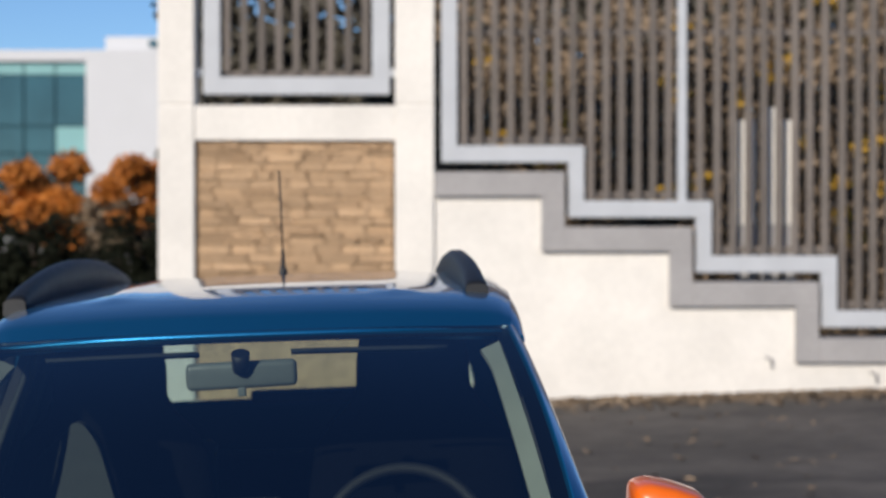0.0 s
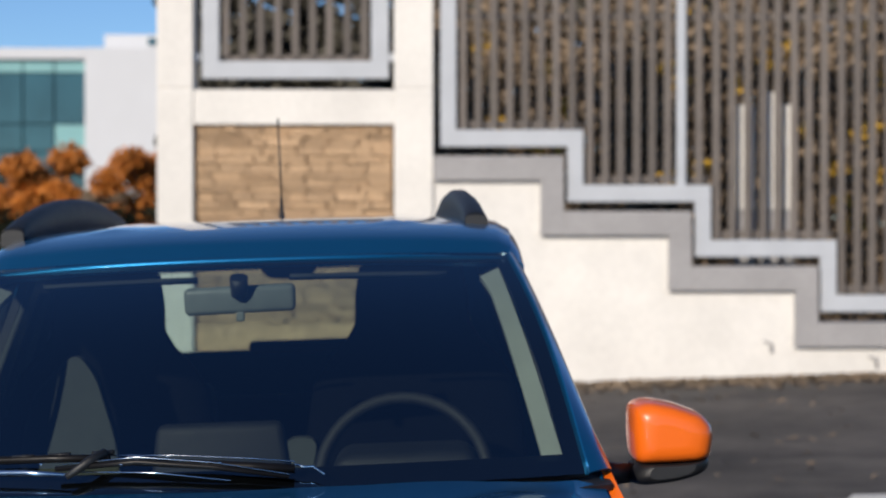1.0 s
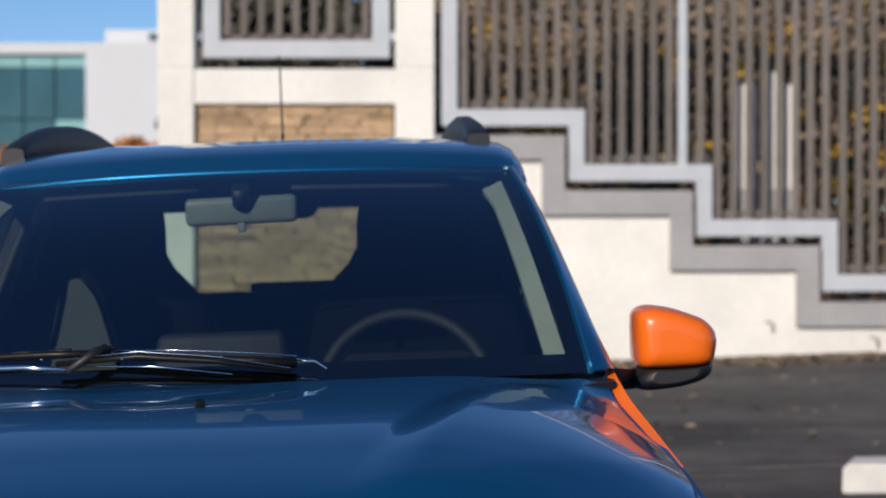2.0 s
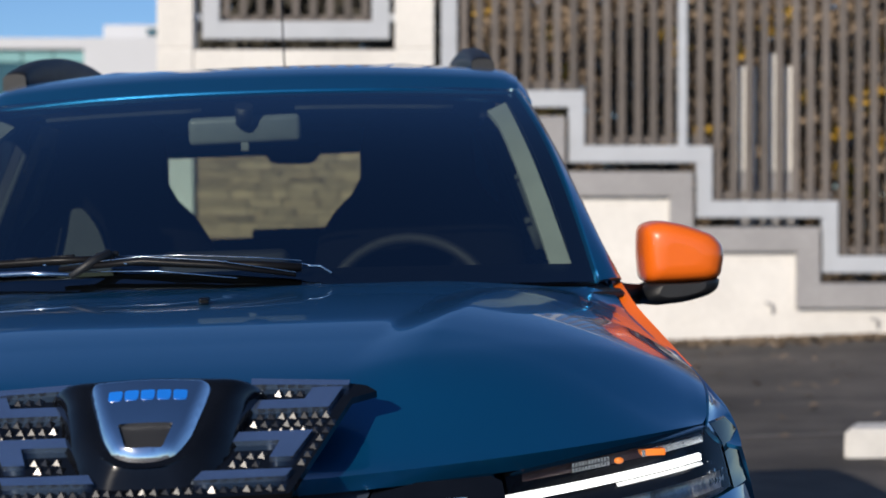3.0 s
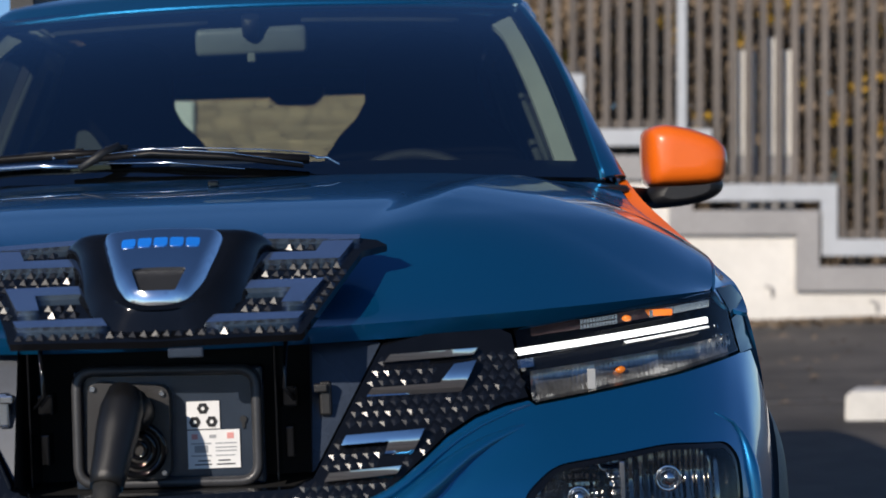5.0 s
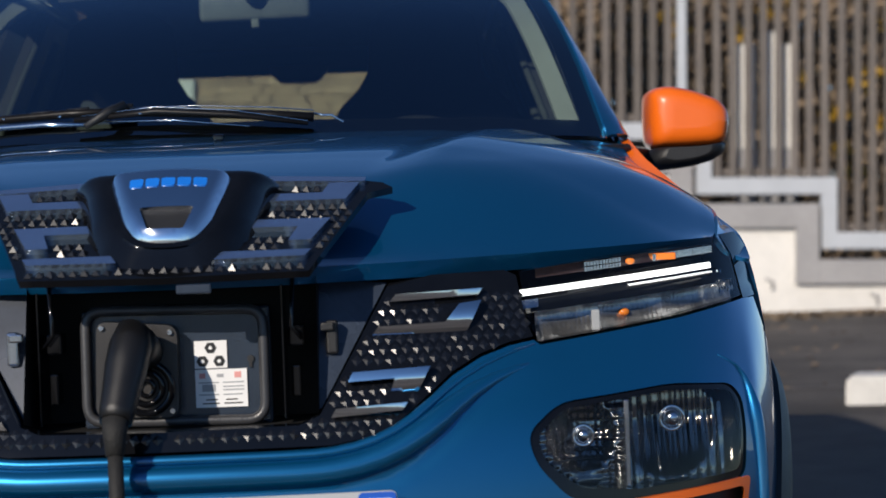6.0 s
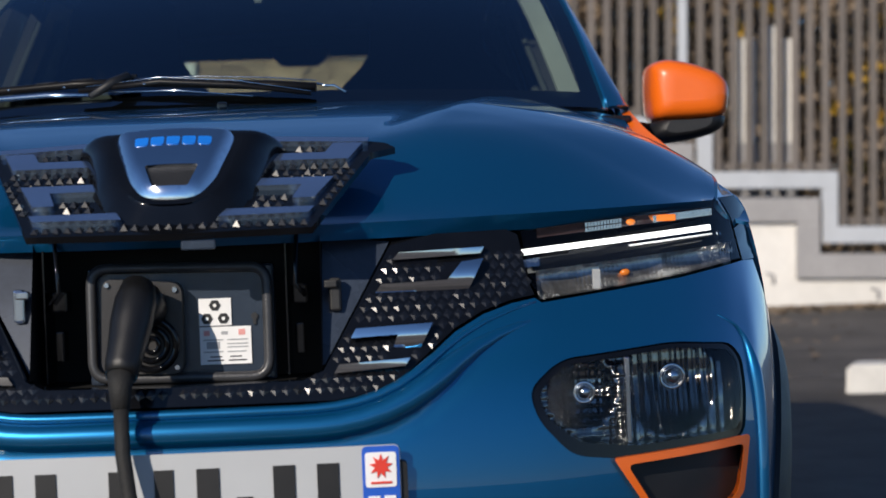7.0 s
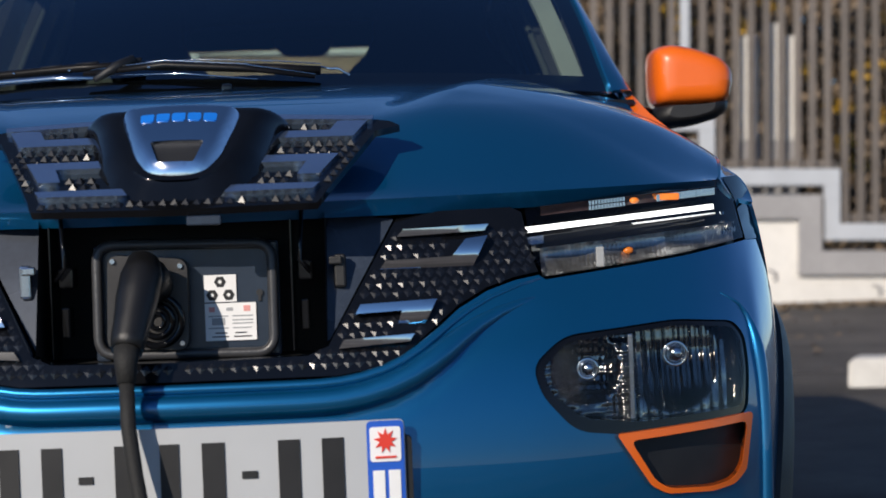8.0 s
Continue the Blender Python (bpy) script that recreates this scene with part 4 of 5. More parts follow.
def build_headlamp(s):
    lamp = outline_part("headlamp", HEAD, s, 0.06, -0.052, BLACK_GLOSS, car, label="slim headlamp with a lit white day running bar")
    # upper strip, lit bar and lower reflectors follow one slanting line
    line = lambda x: 0.8245 + (x - 0.413) * 0.085
    def band(name, x0, x1, lo, hi, off, mat, depth=0.02, label=""):
        n = 8
        xs = [x0 + (x1 - x0) * i / n for i in range(n + 1)]
        poly = [(x, line(x) + lo) for x in xs] + [(x, line(x) + hi) for x in xs[::-1]]
        return outline_part(name, poly, s, off, depth, mat, lamp, label=label)
    band("running_light", 0.413, 0.680, -0.0032, 0.0040, 0.008, LED, label="lit white running light bar")
    band("running_light_foot", 0.414, 0.440, -0.0185, -0.0085, 0.010, SATIN_CHROME)
    band("turn_signal", 0.440, 0.69, 0.016, 0.028, 0.026, LAMP_DARK)
    band("divider", 0.43, 0.70, -0.024, -0.0085, 0.016, BLACK_GLOSS)
    band("running_light", 0.56, 0.682, -0.0098, -0.0078, 0.012, LED_DIM, label="thin second light bar")
    xs = [0.436 + 0.274 * k / 12 for k in range(13)]
    poly = [(x, line(x) - 0.060) for x in xs] + [(x, line(x) - 0.024) for x in xs[::-1]]

    def dish(a, b):
        v = (b - line(a) + 0.042) / 0.018
        c = min(abs(a - 0.475), abs(a - 0.56), abs(a - 0.65)) / 0.05
        flute = 0.0030 * abs(math.sin(math.pi * a / 0.0062)) + 0.0015 * abs(math.sin(math.pi * b / 0.0056))
        return Vector((a, nose(a, b) + 0.052 - 0.012 * c * c - 0.010 * v * v - flute, b))
    part("lower_reflector", flip(sheet(poly, [], 0.0030, dish, Vector((0, 0.006, 0)), edge=0.004), s), LAMP_SATIN, lamp, "ribbed silver reflector")
    bm = bmesh.new()
    for k in range(14):
        x, dz = 0.690 + 0.0045 * (k % 6), -0.034 + 0.011 * (k // 6)
        y = nose(x, line(x) + dz) + 0.012
        q = [bm.verts.new((x + i * 0.0022, y + 0.004, line(x) + dz + j * 0.005)) for i, j in ((-1, 0), (0, -1), (1, 0), (0, 1))]
        tip = bm.verts.new((x + random.uniform(-0.001, 0.001), y - 0.001, line(x) + dz))
        for i in range(4):
            bm.faces.new((q[i], q[(i + 1) % 4], tip))
    tagged(part("corner_facets", flip(bm, s), CHROME, lamp), kind="stuff")
    bm = bmesh.new()
    for x0, x1, lo, hi, off, pitch in ((0.505, 0.552, 0.0155, 0.0285, 0.02, 0.0042), (0.60, 0.688, 0.016, 0.0275, 0.022, 0.005), (0.60, 0.688, 0.0165, 0.027, 0.021, 0.006)):
        x = x0
        while x < x1:
            y, z = nose(x, line(x) + (lo + hi) / 2) + off, line(x)
            w = pitch * 0.36
            k = int(max(1, (hi - lo) / 0.006))
            for j in range(k):
                a, b = lo + (hi - lo) * j / k, lo + (hi - lo) * (j + 0.8) / k
                box(bm, (x - w, y, z + a), (x + w, y + 0.006, z + b))
            x += pitch
    tagged(part("reflector_ribs", flip(bm, s), SATIN_CHROME, lamp), kind="stuff")
    for x, dz, r in ((0.564, 0.021, 0.0052), (0.553, -0.042, 0.006)):
        bm = bmesh.new()
        bmesh.ops.create_uvsphere(bm, u_segments=16, v_segments=10, radius=r, matrix=Matrix.Translation((x, nose(x, 0.83) + 0.022, line(x) + dz)) @ Matrix.Diagonal((1.2, 0.8, 0.8, 1)))
        part("bulb", flip(bm, s), AMBER, lamp, "amber indicator bulb", True)
    bm = bmesh.new()
    box(bm, (0.592, nose(0.61, 0.85) + 0.021, line(0.61) + 0.0165), (0.628, nose(0.61, 0.85) + 0.024, line(0.61) + 0.0255), 0.002)
    part("amber_reflector", flip(bm, s), AMBER, lamp)
    bm = bmesh.new()
    box(bm, (0.5065, nose(0.51, 0.8) + 0.004, 0.776), (0.5165, nose(0.51, 0.8) + 0.012, 0.801), 0.001)
    part("tab", flip(bm, s), INK_GREY, lamp)
    ob = outline_part("lens", HEAD, s, -0.001, 0.004, LENS, lamp)
    ob.visible_shadow = False
    # black wedge between lamp and fender
    wedge = [(0.699, 0.887), (0.726, 0.890), (0.748, 0.868), (0.758, 0.803), (0.727, 0.801), (0.716, 0.86)]
    outline_part("lamp_wedge", wedge, s, 0.004, 0.02, BLACK_GLOSS, lamp, edge=0.01)


for side in (1, -1):
    build_headlamp(side)


def build_fog(s):
    fog_in = rounded([(0.426, 0.660), (0.460, 0.689), (0.60, 0.700), (0.680, 0.692), (0.692, 0.676), (0.695, 0.640), (0.689, 0.592), (0.55, 0.588), (0.476, 0.597), (0.436, 0.629)], 0.012)
    fog_out = rounded(FOG, 0.02)
    lamp = outline_part("lower_lamp", fog_out, s, 0.004, 0.05, BLACK_GLOSS, car, [fog_in], label="clear lower headlamp in a black bezel", edge=0.01)
    bowls = ((0.484, 0.652, 0.052), (0.60, 0.655, 0.075))
    def bowl(a, b):
        d = 0.075
        for cx, cz, r in bowls:
            q = math.hypot(a - cx, b - cz) / r
            d = max(d, 0.062 + 0.048 * (1 - min(1, q * q)))
        flute = (0.0075 if a > 0.538 else 0.0035) * abs(math.sin(math.pi * a / (0.0145 if a > 0.538 else 0.0085))) + (0.0008 if a > 0.538 else 0.0022) * math.sin(b * (150 if a > 0.538 else 620))
        return Vector((a, nose(a, b) + d - 0.03 - flute, b))
    bm = sheet(fog_in, [], 0.0035, bowl, Vector((0, -0.03, 0)))
    part("reflector", flip(bm, s), DARK_CHROME, lamp, "fluted silver reflector")
    for cx, cz, r in ((0.484, 0.654, 0.012), (0.60, 0.664, 0.0145)):
        y = nose(cx, cz) + 0.03
        bm = bmesh.new()
        ring = [(cx + r * math.cos(q), y, cz + r * math.sin(q)) for q in [2 * math.pi * k / 20 for k in range(20)]]
        tube(bm, ring, 0.0028, 8, True)
        part("bulb_ring", flip(bm, s), CHROME, lamp)
        bm = bmesh.new()
        bmesh.ops.create_uvsphere(bm, u_segments=14, v_segments=10, radius=r * 0.8, matrix=Matrix.Translation((cx, y + 0.002, cz)))
        part("bulb", flip(bm, s), SATIN_CHROME, lamp, smooth=True)
    bm = bmesh.new()
    x = 0.538
    y = nose(x, 0.64) + 0.012
    box(bm, (x - 0.003, y, 0.590), (x + 0.003, y + 0.03, 0.694), 0.001)
    part("divider", flip(bm, s), SATIN_CHROME, lamp)
    ob = outline_part("lens", fog_in, s, 0.002, 0.004, LENS, lamp, edge=0.01)
    ob.visible_shadow = False
    trim = outline_part("corner_trim", rounded(ORANGE_OUT, 0.006), s, -0.006, 0.03, ORANGE, car, [rounded(ORANGE_IN, 0.01)], label="orange trim round a black corner pocket", edge=0.01)
    outline_part("pocket", rounded(ORANGE_IN, 0.01), s, 0.018, -0.02, BLACK, trim, edge=0.01)


for side in (1, -1):
    build_fog(side)

BARS = {
    "a": [(0.258, 0.823), (0.366, 0.827), (0.371, 0.835), (0.266, 0.832)],
    "b": [(0.236, 0.784), (0.322, 0.784), (0.350, 0.785), (0.369, 0.821), (0.342, 0.818), (0.324, 0.797), (0.244, 0.795)],
    "c": [(0.207, 0.734), (0.262, 0.736), (0.255, 0.716), (0.288, 0.718), (0.304, 0.748), (0.213, 0.745)],
    "d": [(0.187, 0.695), (0.270, 0.700), (0.276, 0.709), (0.193, 0.705)],
}


def pyramids(bm, cells, at, size, low, high, turn):
    """Four-sided studs of uneven height, each turned a little its own way."""
    for a, b in cells:
        q0 = turn + random.uniform(-0.22, 0.22)
        tall = random.uniform(low, high)
        p = [bm.verts.new(at(a + size * math.cos(q0 + math.pi / 2 * i), b + size * math.sin(q0 + math.pi / 2 * i), 0.0)) for i in range(4)]
        tip = bm.verts.new(at(a, b, tall))
        for i in range(4):
            bm.faces.new((p[i], p[(i + 1) % 4], tip))


def build_grille():
    half = [(p[0], p[1] + 0.002) for p in GRILLE_LOW] + [(0.424, 0.79), (0.414, 0.848), (0.40, 0.855), (0.262, 0.852), (0.258, 0.846), (0.174, 0.698), (0.15, 0.688), (0.0, 0.686)]
    full = half + mirrored(half)[1:-1]
    g = part("grille", sheet(full, [], 0.02, nose_point(0.006), 0.03, edge=0.012), BLACK_GLOSS, car, "glossy black grille with studded texture")
    bars = list(BARS.values())
    for s in (1, -1):
        cells = []
        z = 0.667
        row = 0
        while z < 0.826:
            x = 0.006 + 0.0066 * (row % 2)
            while x < 0.43:
                ok = inside((x, z), half) and inside((x, z + 0.004), half) and inside((x - 0.006, z), half) and grille_gap(x, z) < -0.006
                if ok and not any(inside((x + i, z + j), b) for b in bars for i in (-0.005, 0.005) for j in (-0.004, 0.004)):
                    cells.append((x, z))
                x += 0.0132
            z += 0.0112
            row += 1
        bm = bmesh.new()
        pyramids(bm, [(s * a, b) for a, b in cells], lambda a, b, h: Vector((a, nose(a, b) + 0.006 - h, b)), 0.0064, 0.0014, 0.0027, 0.0)
        bmesh.ops.recalc_face_normals(bm, faces=bm.faces[:])
        tagged(part("grille_studs", bm, STUD, g), kind="stuff")
        for poly in bars:
            zc = sum(p[1] for p in poly) / len(poly)
            bm = sheet(poly, [], 0.005, lambda a, b: Vector((a, nose(a, zc) - 0.006 + 16 * (b - zc) ** 2 - 0.02 * (b - zc), b)), 0.010)
            part("grille_bar", flip(bm, s), CHROME, g, "chrome grille bar")
        # plain filler plate beside the charging bay
        plate = [(0.173, 0.852), (0.255, 0.846), (0.175, 0.704), (0.172, 0.702)]
        bm = sheet(plate, [], 0.03, lambda a, b: Vector((a, nose(0.21, 0.775) + 0.018 + 0.45 * (b - 0.775) + 0.16 * (a - 0.21), b)), 0.01)
        f = part("filler_plate", flip(bm, s), FILLER, g)
        bm = bmesh.new()
        y = nose(0.21, 0.775) + 0.018
        box(bm, (0.182, y - 0.016, 0.765), (0.196, y, 0.805), 0.003)
        box(bm, (0.176, y - 0.022, 0.793), (0.192, y - 0.008, 0.803), 0.002)
        # silver on the left-hand clip stands in for the sun on it
        part("clip", flip(bm, s), BLACK if s > 0 else SATIN_CHROME, f)
    return g


build_grille()


def build_bay():
    bm = bmesh.new()
    y0, y1 = 0.05, 0.22
    x0, x1, z0, z1 = -0.172, 0.172, 0.684, 0.866
    a = [bm.verts.new(p) for p in ((x0, y0, z0), (x1, y0, z0), (x1, y0 + 0.06, z1), (x0, y0 + 0.06, z1))]
    b = [bm.verts.new(p) for p in ((x0, y1, z0), (x1, y1, z0), (x1, y1, z1), (x0, y1, z1))]
    for k in range(4):
        bm.faces.new((a[k], a[(k + 1) % 4], b[(k + 1) % 4], b[k]))
    bm.faces.new(b)
    bay = part("charging_bay", bm, DARK, car, "dark charging bay behind the open flap")
    box_part("socket_plate", (-0.112, 0.125, 0.684), (0.114, 0.150, 0.826), GREY_PLASTIC, bay, 0.004)
    bm = bmesh.new()
    loop = rounded([(-0.106, 0.693), (0.106, 0.690), (0.106, 0.822), (-0.106, 0.826)], 0.022, 6)
    tube(bm, [(p[0], 0.112 - 0.1 * (0.75 - p[1]) * 0.5, p[1]) for p in loop], 0.0062, 10, True)
    part("seal_frame", bm, SEAL, bay, "grey rubber seal round the socket")
    bm = bmesh.new()
    prism(bm, rounded([(-0.094, 0.700), (0.004, 0.697), (0.005, 0.806), (-0.09, 0.814)], 0.014), lambda p: (p[0], 0.098, p[1]), lambda p: (p[0], 0.13, p[1]))
    sock = part("socket", bm, SOCKET, bay, "black charging socket")
    for r, t in ((0.030, 0.0045), (0.019, 0.004), (0.009, 0.003)):
        bm = bmesh.new()
        tube(bm, [(-0.033 + r * math.cos(q), 0.095, 0.733 + r * math.sin(q)) for q in [2 * math.pi * k / 24 for k in range(24)]], t, 8, True)
        part("socket_ring", bm, BLACK_GLOSS, sock)
    for x, z in ((-0.084, 0.806), (-0.003, 0.798), (-0.003, 0.705)):
        bm = bmesh.new()
        bmesh.ops.create_cone(bm, cap_ends=True, segments=12, radius1=0.004, radius2=0.003, depth=0.004, matrix=Matrix.Translation((x, 0.096, z)) @ Matrix.Rotation(radians(90), 4, "X"))
        part("screw", bm, SATIN_CHROME, sock)
    # stickers with their print
    st = box_part("sticker", (0.022, 0.1225, 0.752), (0.061, 0.126, 0.785), PAPER, bay)
    for x, z in ((0.0415, 0.7765), (0.0315, 0.7605), (0.0515, 0.7605)):
        bm = bmesh.new()
        prism(bm, [(x + 0.0072 * math.cos(q), z + 0.0072 * math.sin(q)) for q in [math.pi / 3 * k for k in range(6)]], lambda p: (p[0], 0.1218, p[1]), lambda p: (p[0], 0.1235, p[1]))
        hx = part("hexagon", bm, INK, st)
        bm = bmesh.new()
        bmesh.ops.create_cone(bm, cap_ends=True, segments=12, radius1=0.0022, radius2=0.0022, depth=0.001, matrix=Matrix.Translation((x, 0.1213, z)) @ Matrix.Rotation(radians(90), 4, "X"))
        part("mark", bm, PAPER, hx)
    st = box_part("sticker", (0.022, 0.1225, 0.705), (0.084, 0.126, 0.7505), PAPER, bay)
    for x0, x1, z0, z1, mat in ((0.027, 0.034, 0.740, 0.746, PINK), (0.048, 0.056, 0.741, 0.745, INK_GREY), (0.069, 0.077, 0.740, 0.747, PINK), (0.026, 0.050, 0.734, 0.7355, INK_GREY), (0.055, 0.080, 0.734, 0.7355, INK_GREY),
                                (0.030, 0.046, 0.724, 0.7325, INK_GREY), (0.055, 0.080, 0.729, 0.7305, INK_GREY), (0.055, 0.080, 0.725, 0.7265, INK_GREY), (0.026, 0.050, 0.7195, 0.721, INK_GREY), (0.055, 0.078, 0.7195, 0.721, INK_GREY),
                                (0.030, 0.050, 0.709, 0.7105, INK), (0.034, 0.048, 0.7135, 0.7150, INK), (0.056, 0.078, 0.709, 0.7105, INK), (0.058, 0.072, 0.7135, 0.7150, INK)):
        box_part("print_bar", (x0, 0.1219, z0), (x1, 0.1240, z1), mat, st)
    bm = bmesh.new()
    bmesh.ops.create_cone(bm, cap_ends=True, segments=14, radius1=0.0042, radius2=0.0042, depth=0.004, matrix=Matrix.Translation((0.089, 0.1235, 0.762)) @ Matrix.Rotation(radians(90), 4, "X"))
    box(bm, (0.0872, 0.1216, 0.752), (0.0908, 0.1254, 0.762))
    part("key_hole", bm, INK, bay)
    for x in (-0.145, 0.145):
        bm = bmesh.new()
        tube(bm, [(x, 0.10, 0.865), (x - 0.004 * x / abs(x), 0.095, 0.80), (x + 0.008 * x / abs(x), 0.10, 0.785)], 0.0028, 8)
        part("hinge_arm", bm, BLACK_GLOSS, bay)
        box_part("hinge_block", (x - 0.010, 0.115, 0.775), (x + 0.010, 0.15, 0.800), BLACK_GLOSS, bay, 0.003)
        box_part("hinge_tab", (x - 0.007, 0.118, 0.715), (x + 0.004, 0.15, 0.752), BLACK_GLOSS, bay, 0.002)
        box_part("bay_rib", (x - 0.016, 0.10, 0.690), (x - 0.0135, 0.16, 0.85), BLACK_GLOSS, bay, 0.001)


build_bay()

# flap frame: u across, v up its slope, h outwards
FLAP_O, FLAP_V, FLAP_N = Vector((0.004, 0.006, 0.867)), Vector((0, 0.878, 0.4785)), Vector((0, -0.4785, 0.878))


def flap_at(u, v, h=0.0):
    bow = -0.05 * u * u / 0.26 * 0.35
    return FLAP_O + Vector((u, 0, 0)) + FLAP_V * (1.34 * v - bow * 1.5) + FLAP_N * (h + bow)


def badge_at(u, v, h):
    """Point on the raised badge, which stands steeper than the flap."""
    q = (v + 0.02) / 0.128
    return flap_at(u, 0.0276 + 0.0915 * q, h - 0.033 + 0.024 * q)


def build_flap():
    half = [(0.0, -0.004), (0.165, 0.0), (0.232, 0.140), (0.262, 0.150), (0.250, 0.160), (0.222, 0.166), (0.0, 0.172)]
    full = half + mirrored(half)[1:-1]
    bm = sheet(full, [], 0.02, lambda a, b: flap_at(a, b), FLAP_N * -0.009, out=FLAP_N)
    flap = part("charging_flap", bm, BLACK_GLOSS, car, "raised black grille flap with studs and satin bars")
    # dark underside carrier and latch
    bm = bmesh.new()
    box(bm, (0.018, 0.0, 0.845), (0.058, 0.012, 0.856), 0.002)
    part("latch", bm, GREY_PLASTIC, flap)
    base = [(0.0, 0.012), (0.046, 0.013), (0.072, 0.026), (0.100, 0.07), (0.118, 0.13), (0.135, 0.150), (0.0, 0.158)]
    shield = base + mirrored(base)[1:-1]
    top = [(0.0, -0.027), (0.022, -0.026), (0.043, -0.015), (0.056, 0.010), (0.070, 0.06), (0.082, 0.110), (0.0, 0.114)]
    loops = []
    for k in range(7):
        q = k / 6
        ring = [(a0 + (a1 - a0) * q, b0 + (b1 - b0) * q) for (a0, b0), (a1, b1) in zip(base, top)]
        ring = rounded(ring + mirrored(ring)[1:-1], 0.012, 3)
        e = math.sin(q * math.pi / 2) ** 0.8
        loops.append([flap_at(a0, b0, 0.0).lerp(badge_at(a0, b0, 0.054), e) for a0, b0 in ring])
    bm = bmesh.new()
    vs = [[bm.verts.new(p) for p in ring] for ring in loops]
    for r0, r1 in zip(vs, vs[1:]):
        for i in range(len(r0)):
            j = (i + 1) % len(r0)
            bm.faces.new((r0[i], r0[j], r1[j], r1[i])).smooth = True
    bm.faces.new(vs[-1])
    bmesh.ops.recalc_face_normals(bm, faces=bm.faces[:])
    part("badge_carrier", bm, BLACK_GLOSS, flap)
    rows = {"a": [(0.092, 0.120), (0.205, 0.120), (0.222, 0.152), (0.185, 0.152), (0.176, 0.134), (0.092, 0.134)],
            "b": [(0.076, 0.071), (0.150, 0.071), (0.140, 0.046), (0.166, 0.046), (0.188, 0.085), (0.080, 0.085)],
            "c": [(0.056, 0.016), (0.160, 0.018), (0.167, 0.029), (0.064, 0.029)],
            "d": [(0.110, 0.160), (0.228, 0.154), (0.230, 0.162), (0.110, 0.170)]}
    for s in (1, -1):
        cells = []
        v, row = 0.008, 0
        while v < 0.160:
            u = 0.066 + 0.0065 * (row % 2) - (0.066 if v < 0.018 else 0)
            while u < 0.234:
                if inside((u + 0.005, v), full) and inside((u, v - 0.004), full) and (not inside((u - 0.006, v), shield) or v < 0.012):
                    if not any(inside((u + i, v + j), b) for b in rows.values() for i in (-0.005, 0.005) for j in (-0.004, 0.004)):
                        cells.append((u, v))
                u += 0.013
            v += 0.0118
            row += 1
        bm = bmesh.new()
        pyramids(bm, [(s * a, b) for a, b in cells], lambda a, b, h: flap_at(a, b, h + 0.0005), 0.0062, 0.0036, 0.0061, 0.55)
        bmesh.ops.recalc_face_normals(bm, faces=bm.faces[:])
        tagged(part("flap_studs", bm, STUD, flap), kind="stuff")
        for key, poly in rows.items():
            bm = sheet(poly, [], 0.015, lambda a, b: flap_at(s * a, b, 0.007), FLAP_N * -0.008, out=FLAP_N)
            part("flap_bar", bm, SLATE, flap, "satin blue-grey bar")
    # plain chrome badge: a domed shield with a dark window and a row of small blue blocks
    shield_out = rounded([(-0.075, 0.109), (0.072, 0.109), (0.066, 0.080), (0.051, 0.020), (0.036, -0.012), (0.014, -0.021), (-0.014, -0.021), (-0.036, -0.012), (-0.051, 0.020), (-0.068, 0.080)], 0.012, 4)
    win = rounded([(-0.032, 0.027), (0.032, 0.027), (0.021, -0.007), (-0.021, -0.007)], 0.004, 2)
    ends = np.array([(q[0], q[1]) for q in shield_out])
    legs = np.roll(ends, -1, axis=0) - ends

    def face(a, b, lift=0.0):
        to = np.array((a, b)) - ends
        k = np.clip(np.sum(to * legs, axis=1) / np.sum(legs * legs, axis=1), 0, 1)
        d = float(np.min(np.linalg.norm(to - legs * k[:, None], axis=1)))
        edge = 1 - min(1.0, d / 0.014)
        low = max(0.0, (0.055 - b) / 0.076)
        return badge_at(a, b, 0.066 + 0.006 * (1 - (a / 0.08) ** 2) - 0.014 * edge ** 2 - 0.010 * low ** 2 + lift)
    b = part("badge", sheet(shield_out, [win], 0.0045, face, FLAP_N * -0.012, out=FLAP_N, edge=0.004), BADGE, flap, "plain chrome shield-shaped badge")
    part("badge_window", sheet(win, [], 0.012, lambda a, c: face(a, c, -0.005), FLAP_N * 0.002, out=FLAP_N), BLACK, b)
    for k in range(5):
        x0 = -0.046 + 0.0188 * k
        part("badge_block", sheet(rounded([(x0, 0.064), (x0 + 0.0155, 0.064), (x0 + 0.016, 0.079), (x0 - 0.0005, 0.079)], 0.003, 2), [], 0.006, lambda a, c: face(a, c, 0.0012), FLAP_N * -0.002, out=FLAP_N), BRAND_BLUE, b, "small blue block")


build_flap()


